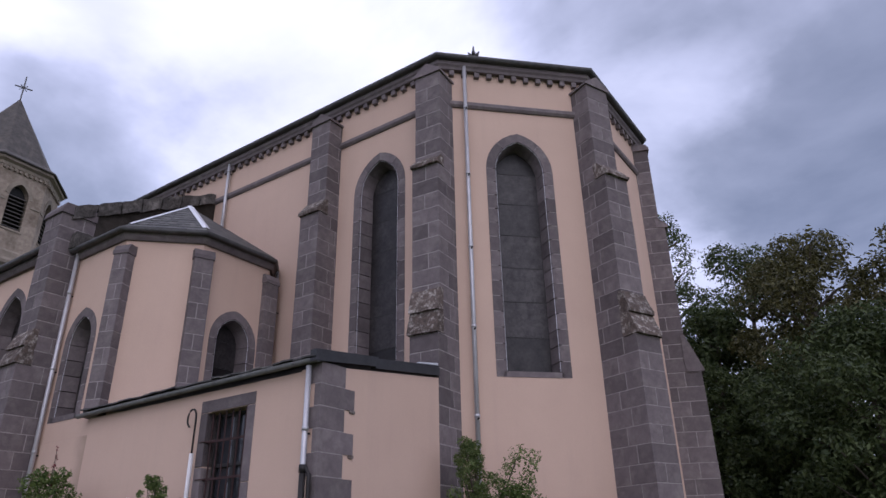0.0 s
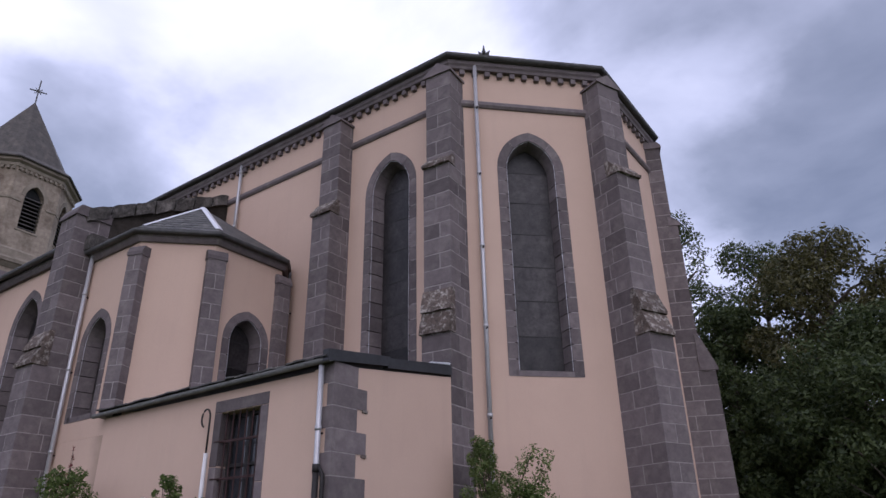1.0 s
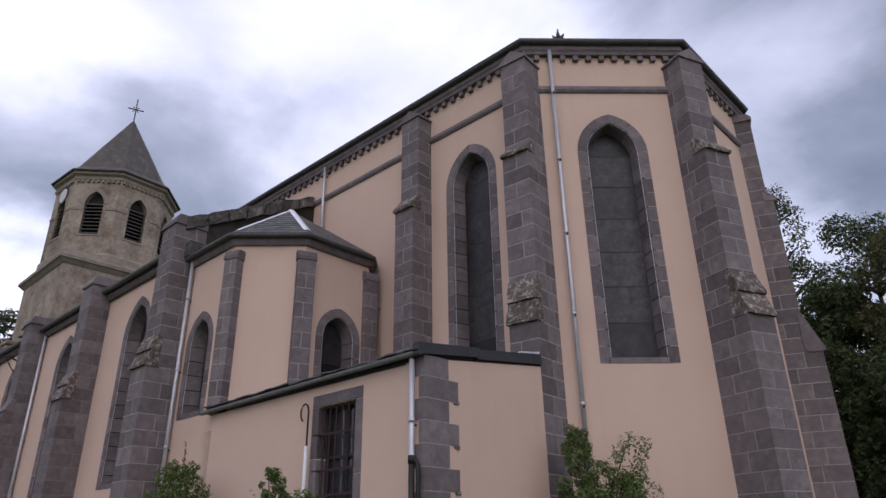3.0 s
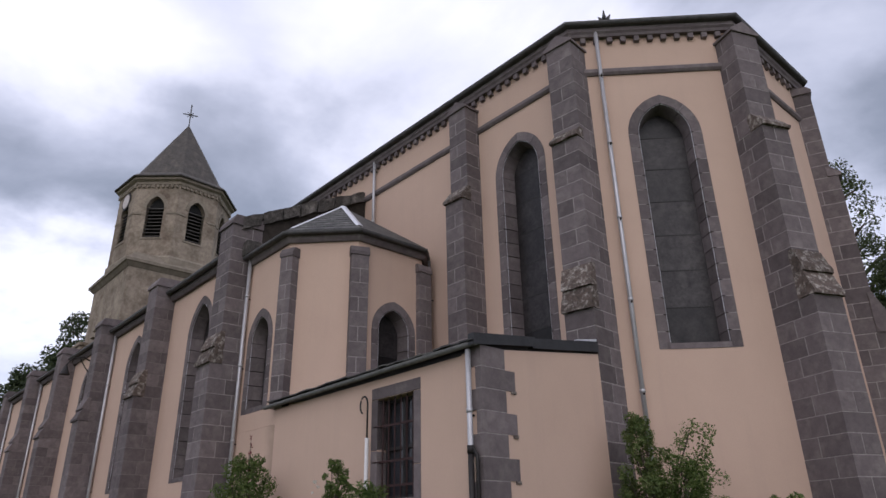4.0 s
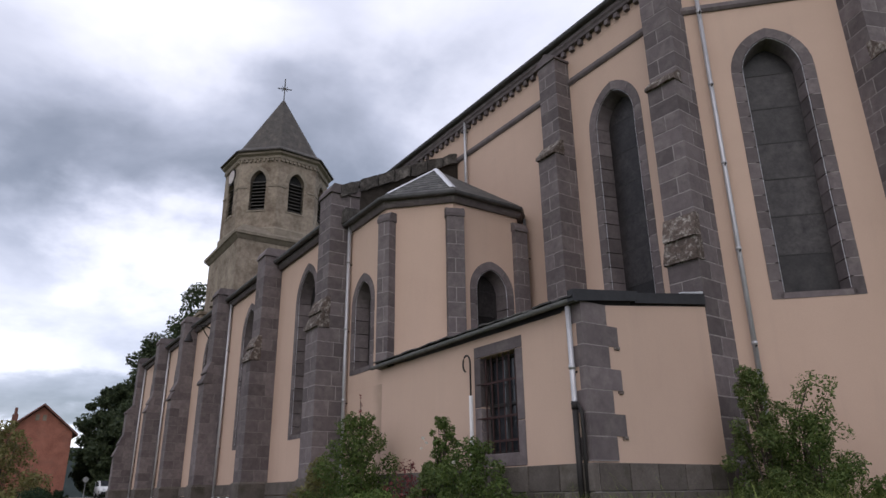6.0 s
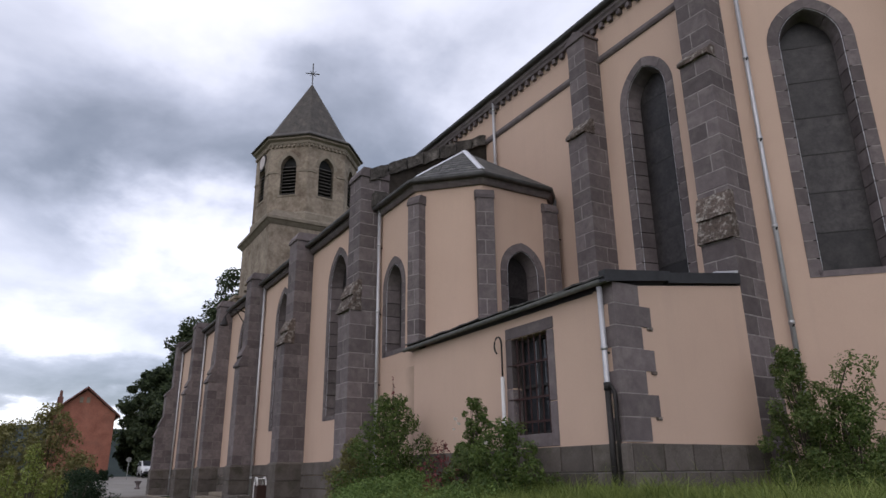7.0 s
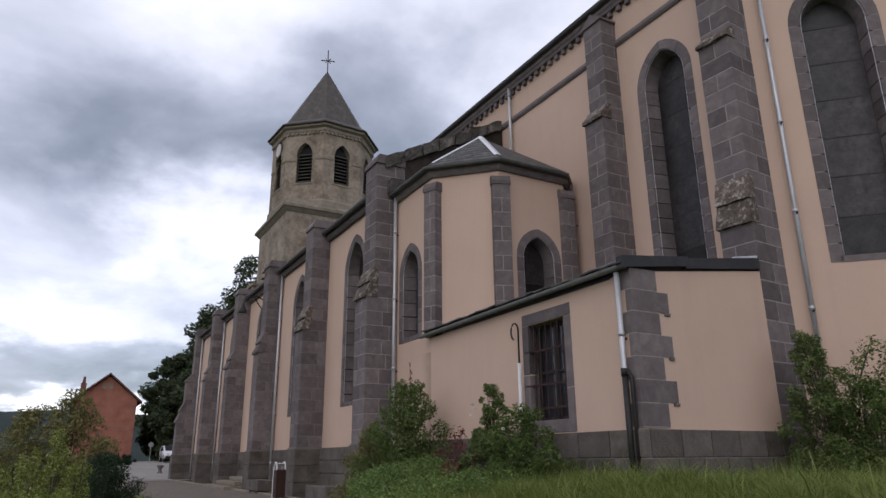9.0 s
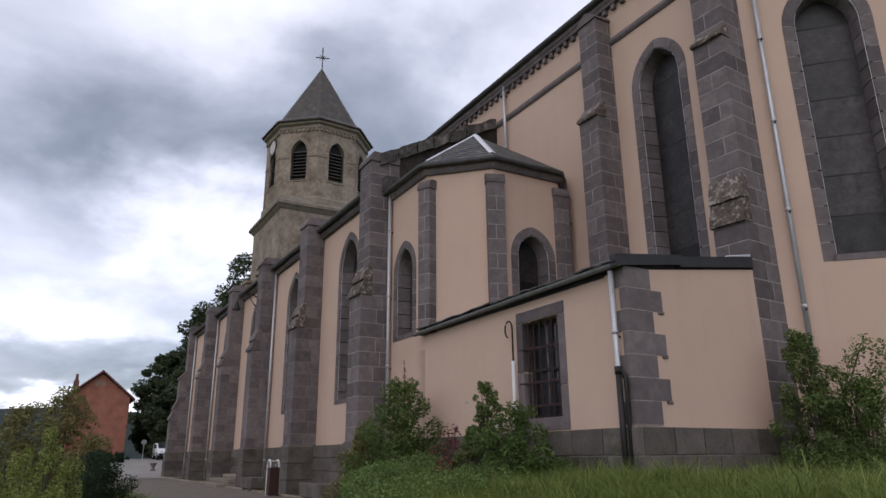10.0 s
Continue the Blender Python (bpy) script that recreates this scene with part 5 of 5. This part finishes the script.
for x, w_, y in ((-18.2, 0.8, 6.45), (-25.3, 0.75, 6.55)):
    tr = thing("stone_trough", (x, y, 0.03), "worn grey stone trough on the path", "trough")
    bm = bmesh.new()
    box(bm, x - w_, y - 0.23, 0.12, x + w_, y + 0.27, 0.48, bevel=0.02)
    top = max(bm.faces, key=lambda f: f.calc_center_median().z)
    bmesh.ops.inset_individual(bm, faces=[top], thickness=0.08)
    bmesh.ops.translate(bm, verts=top.verts[:], vec=(0, 0, -0.12))
    for v in bm.verts:
        v.co += 0.02 * noise.noise_vector(v.co * 3.0)
    part("trough_body", bm, PLINTH, tr)
    for q in (-0.6, 0.6):
        bm = bmesh.new()
        box(bm, x + q * w_ - 0.12, y - 0.18, 0.0, x + q * w_ + 0.12, y + 0.2, 0.13, bevel=0.015)
        part("trough_foot", bm, PLINTH, tr)
for i, (x0, x1, y0) in enumerate(((-32.9, -28.75, 6.1), (-32.5, -28.95, 6.55), (-32.0, -29.3, 7.0))):
    st = thing("door_step", (-30.8, 7.0, 0.16 * i), "worn pale stone step before the aisle door", "step", "steps at the aisle")
    bm = bmesh.new()
    box(bm, x0, y0, 0.16 * i, x1, 7.66, 0.16 + 0.16 * i - 0.004, bevel=0.02)
    part("step_slab", bm, TRIMSTONE, st)
for k in range(16):
    bm = bmesh.new()
    box(bm, -46 + 2 * k, 6.40, -0.05, -44.015 + 2 * k, 6.54, 0.09, bevel=0.015)
    tagged(part("kerb_stone", bm, TRIMSTONE, None, "pale stone kerb along the aisle path"), "", "kerb", "kerb along the aisle", "structure")
urn = thing("stone_urn", (-56, 7.2, ground_z(-56, 7.2)), "small dark stone urn at the roadside", "planter")
bm = bmesh.new()
z = ground_z(-56, 7.2)
tube(bm, [(-56, 7.2, z), (-56, 7.2, z + 0.12), (-56, 7.2, z + 0.2), (-56, 7.2, z + 0.35), (-56, 7.2, z + 0.52), (-56, 7.2, z + 0.6)], [0.2, 0.19, 0.1, 0.13, 0.23, 0.26], 14)
part("urn_body", bm, STONE, urn, "", True)

# ---------- the road: house, car, sign, hills ----------
HX, HY0, HY1, HZ = -76.0, 1.45, 6.9, 0.0
house = thing("brick_house", (HX - 4, 4.2, HZ), "red brick house with a tiled gable roof", "house")
z_e, z_r, y_m = 7.0, 9.4, 4.15
bm = bmesh.new()
prism(bm, [(HX, HY0, HZ - 0.5), (HX, HY1, HZ - 0.5), (HX, HY1, z_e), (HX, y_m, z_r - 0.15), (HX, HY0, z_e)], (-8, 0, 0))
part("house_wall", bm, BRICK, house)
for a, b in (((HY0 - 0.45, z_e - 0.32), (y_m, z_r)), ((HY1 + 0.45, z_e - 0.32), (y_m, z_r))):
    bm = bmesh.new()
    prism(bm, [(HX + 0.45, a[0], a[1]), (HX + 0.45, b[0], b[1]), (HX + 0.45, b[0], b[1] + 0.18), (HX + 0.45, a[0], a[1] + 0.18)], (-8.9, 0, 0))
    part("house_roof", bm, REDTILE, house)
ch = bmesh.new()
box(ch, HX - 3.2, 1.75, 7.4, HX - 2.6, 2.25, 8.75, bevel=0.03)
chim = part("chimney", ch, REDTILE, house)
part("chimney_pot", tube(bmesh.new(), [(HX - 2.9, 2.0, 8.75), (HX - 2.9, 2.0, 9.4)], [0.16, 0.12], 8), REDTILE, chim)
for y in (3.75, 4.35):
    bm = bmesh.new()
    box(bm, HX - 0.05, y - 0.16, 8.0, HX + 0.04, y + 0.16, 8.55, bevel=0.02)
    part("attic_vent", bm, TRIMSTONE, house)
car = thing("parked_car", (-70.5, 9.9, ground_z(-70.5, 9.9)), "small white car parked under the trees", "car")
cz = ground_z(-70.5, 9.9) + 0.06
bm = bmesh.new()
prism(bm, [(-72.5, 9.1, cz + 0.3), (-68.5, 9.1, cz + 0.3), (-68.45, 9.1, cz + 0.75), (-69.3, 9.1, cz + 0.95), (-70.0, 9.1, cz + 1.45), (-71.9, 9.1, cz + 1.47), (-72.5, 9.1, cz + 0.95)], (0, 1.65, 0))
bmesh.ops.bevel(bm, geom=bm.edges[:], offset=0.08, segments=2, affect="EDGES")
part("car_body", bm, CARWHITE, car, "white paint", True)
bm = bmesh.new()
prism(bm, [(-69.33, 9.2, cz + 0.99), (-69.98, 9.2, cz + 1.42), (-69.92, 9.2, cz + 1.45), (-69.27, 9.2, cz + 1.0)], (0, 1.45, 0))
part("windscreen", bm, PANE, car)
for y in (9.085, 10.745):
    bm = bmesh.new()
    prism(bm, [(-71.9, y, cz + 0.98), (-69.7, y, cz + 0.98), (-70.15, y, cz + 1.36), (-71.7, y, cz + 1.38)], (0, 0.02, 0))
    part("side_window", bm, PANE, car)
bm = bmesh.new()
box(bm, -68.52, 9.15, cz + 0.3, -68.38, 10.7, cz + 0.52, bevel=0.03)
part("bumper", bm, RUBBER, car, "black bumper")
for x in (-71.7, -69.3):
    for y in (9.08, 10.6):
        w_ = part("wheel", tube(bmesh.new(), [(x, y, cz + 0.3), (x, y + 0.18, cz + 0.3)], 0.31, 16), RUBBER, car)
        part("rim", tube(bmesh.new(), [(x, y - 0.01, cz + 0.3), (x, y + 0.19, cz + 0.3)], 0.17, 12), ZINC, w_)
for y in (9.35, 10.5):
    part("headlight", tube(bmesh.new(), [(-68.5, y, cz + 0.68), (-68.42, y, cz + 0.68)], 0.1, 10), PALEZINC, car)
sign = thing("road_sign", (-66.5, 7.6, ground_z(-66.5, 7.6)), "round road sign seen from behind", "sign")
sz = ground_z(-66.5, 7.6)
part("sign_post", tube(bmesh.new(), [(-66.5, 7.6, sz), (-66.5, 7.6, sz + 1.9)], 0.03, 8), SIGNGREY, sign)
part("sign_disc", tube(bmesh.new(), [(-66.55, 7.6, sz + 1.7), (-66.52, 7.6, sz + 1.7)], 0.22, 20), SIGNGREY, sign)
bm = bmesh.new()
for k in range(60):
    a0, a1 = radians(100 + 2.6 * k), radians(100 + 2.6 * (k + 1))
    q = []
    for a in (a0, a1):
        h = 84 + 22 * noise.noise((a * 3.1, 0.4, 0.2)) + 8 * noise.noise((a * 12, 3.4, 0.2)) + 2.5 * noise.noise((a * 60, 1.4, 0.2))
        q.append(((900 * math.cos(a), 900 * math.sin(a), -30), (1050 * math.cos(a), 1050 * math.sin(a), h * 0.6), (1250 * math.cos(a), 1250 * math.sin(a), h)))
    for u, v in ((0, 1), (1, 2)):
        bm.faces.new([bm.verts.new(p) for p in (q[0][u], q[1][u], q[1][v], q[0][v])])
bmesh.ops.remove_doubles(bm, verts=bm.verts[:], dist=0.5)
tagged(part("backdrop_hills", bm, HILL, None, "blue-green wooded hills on the horizon", True), "", "hills", "", "structure")
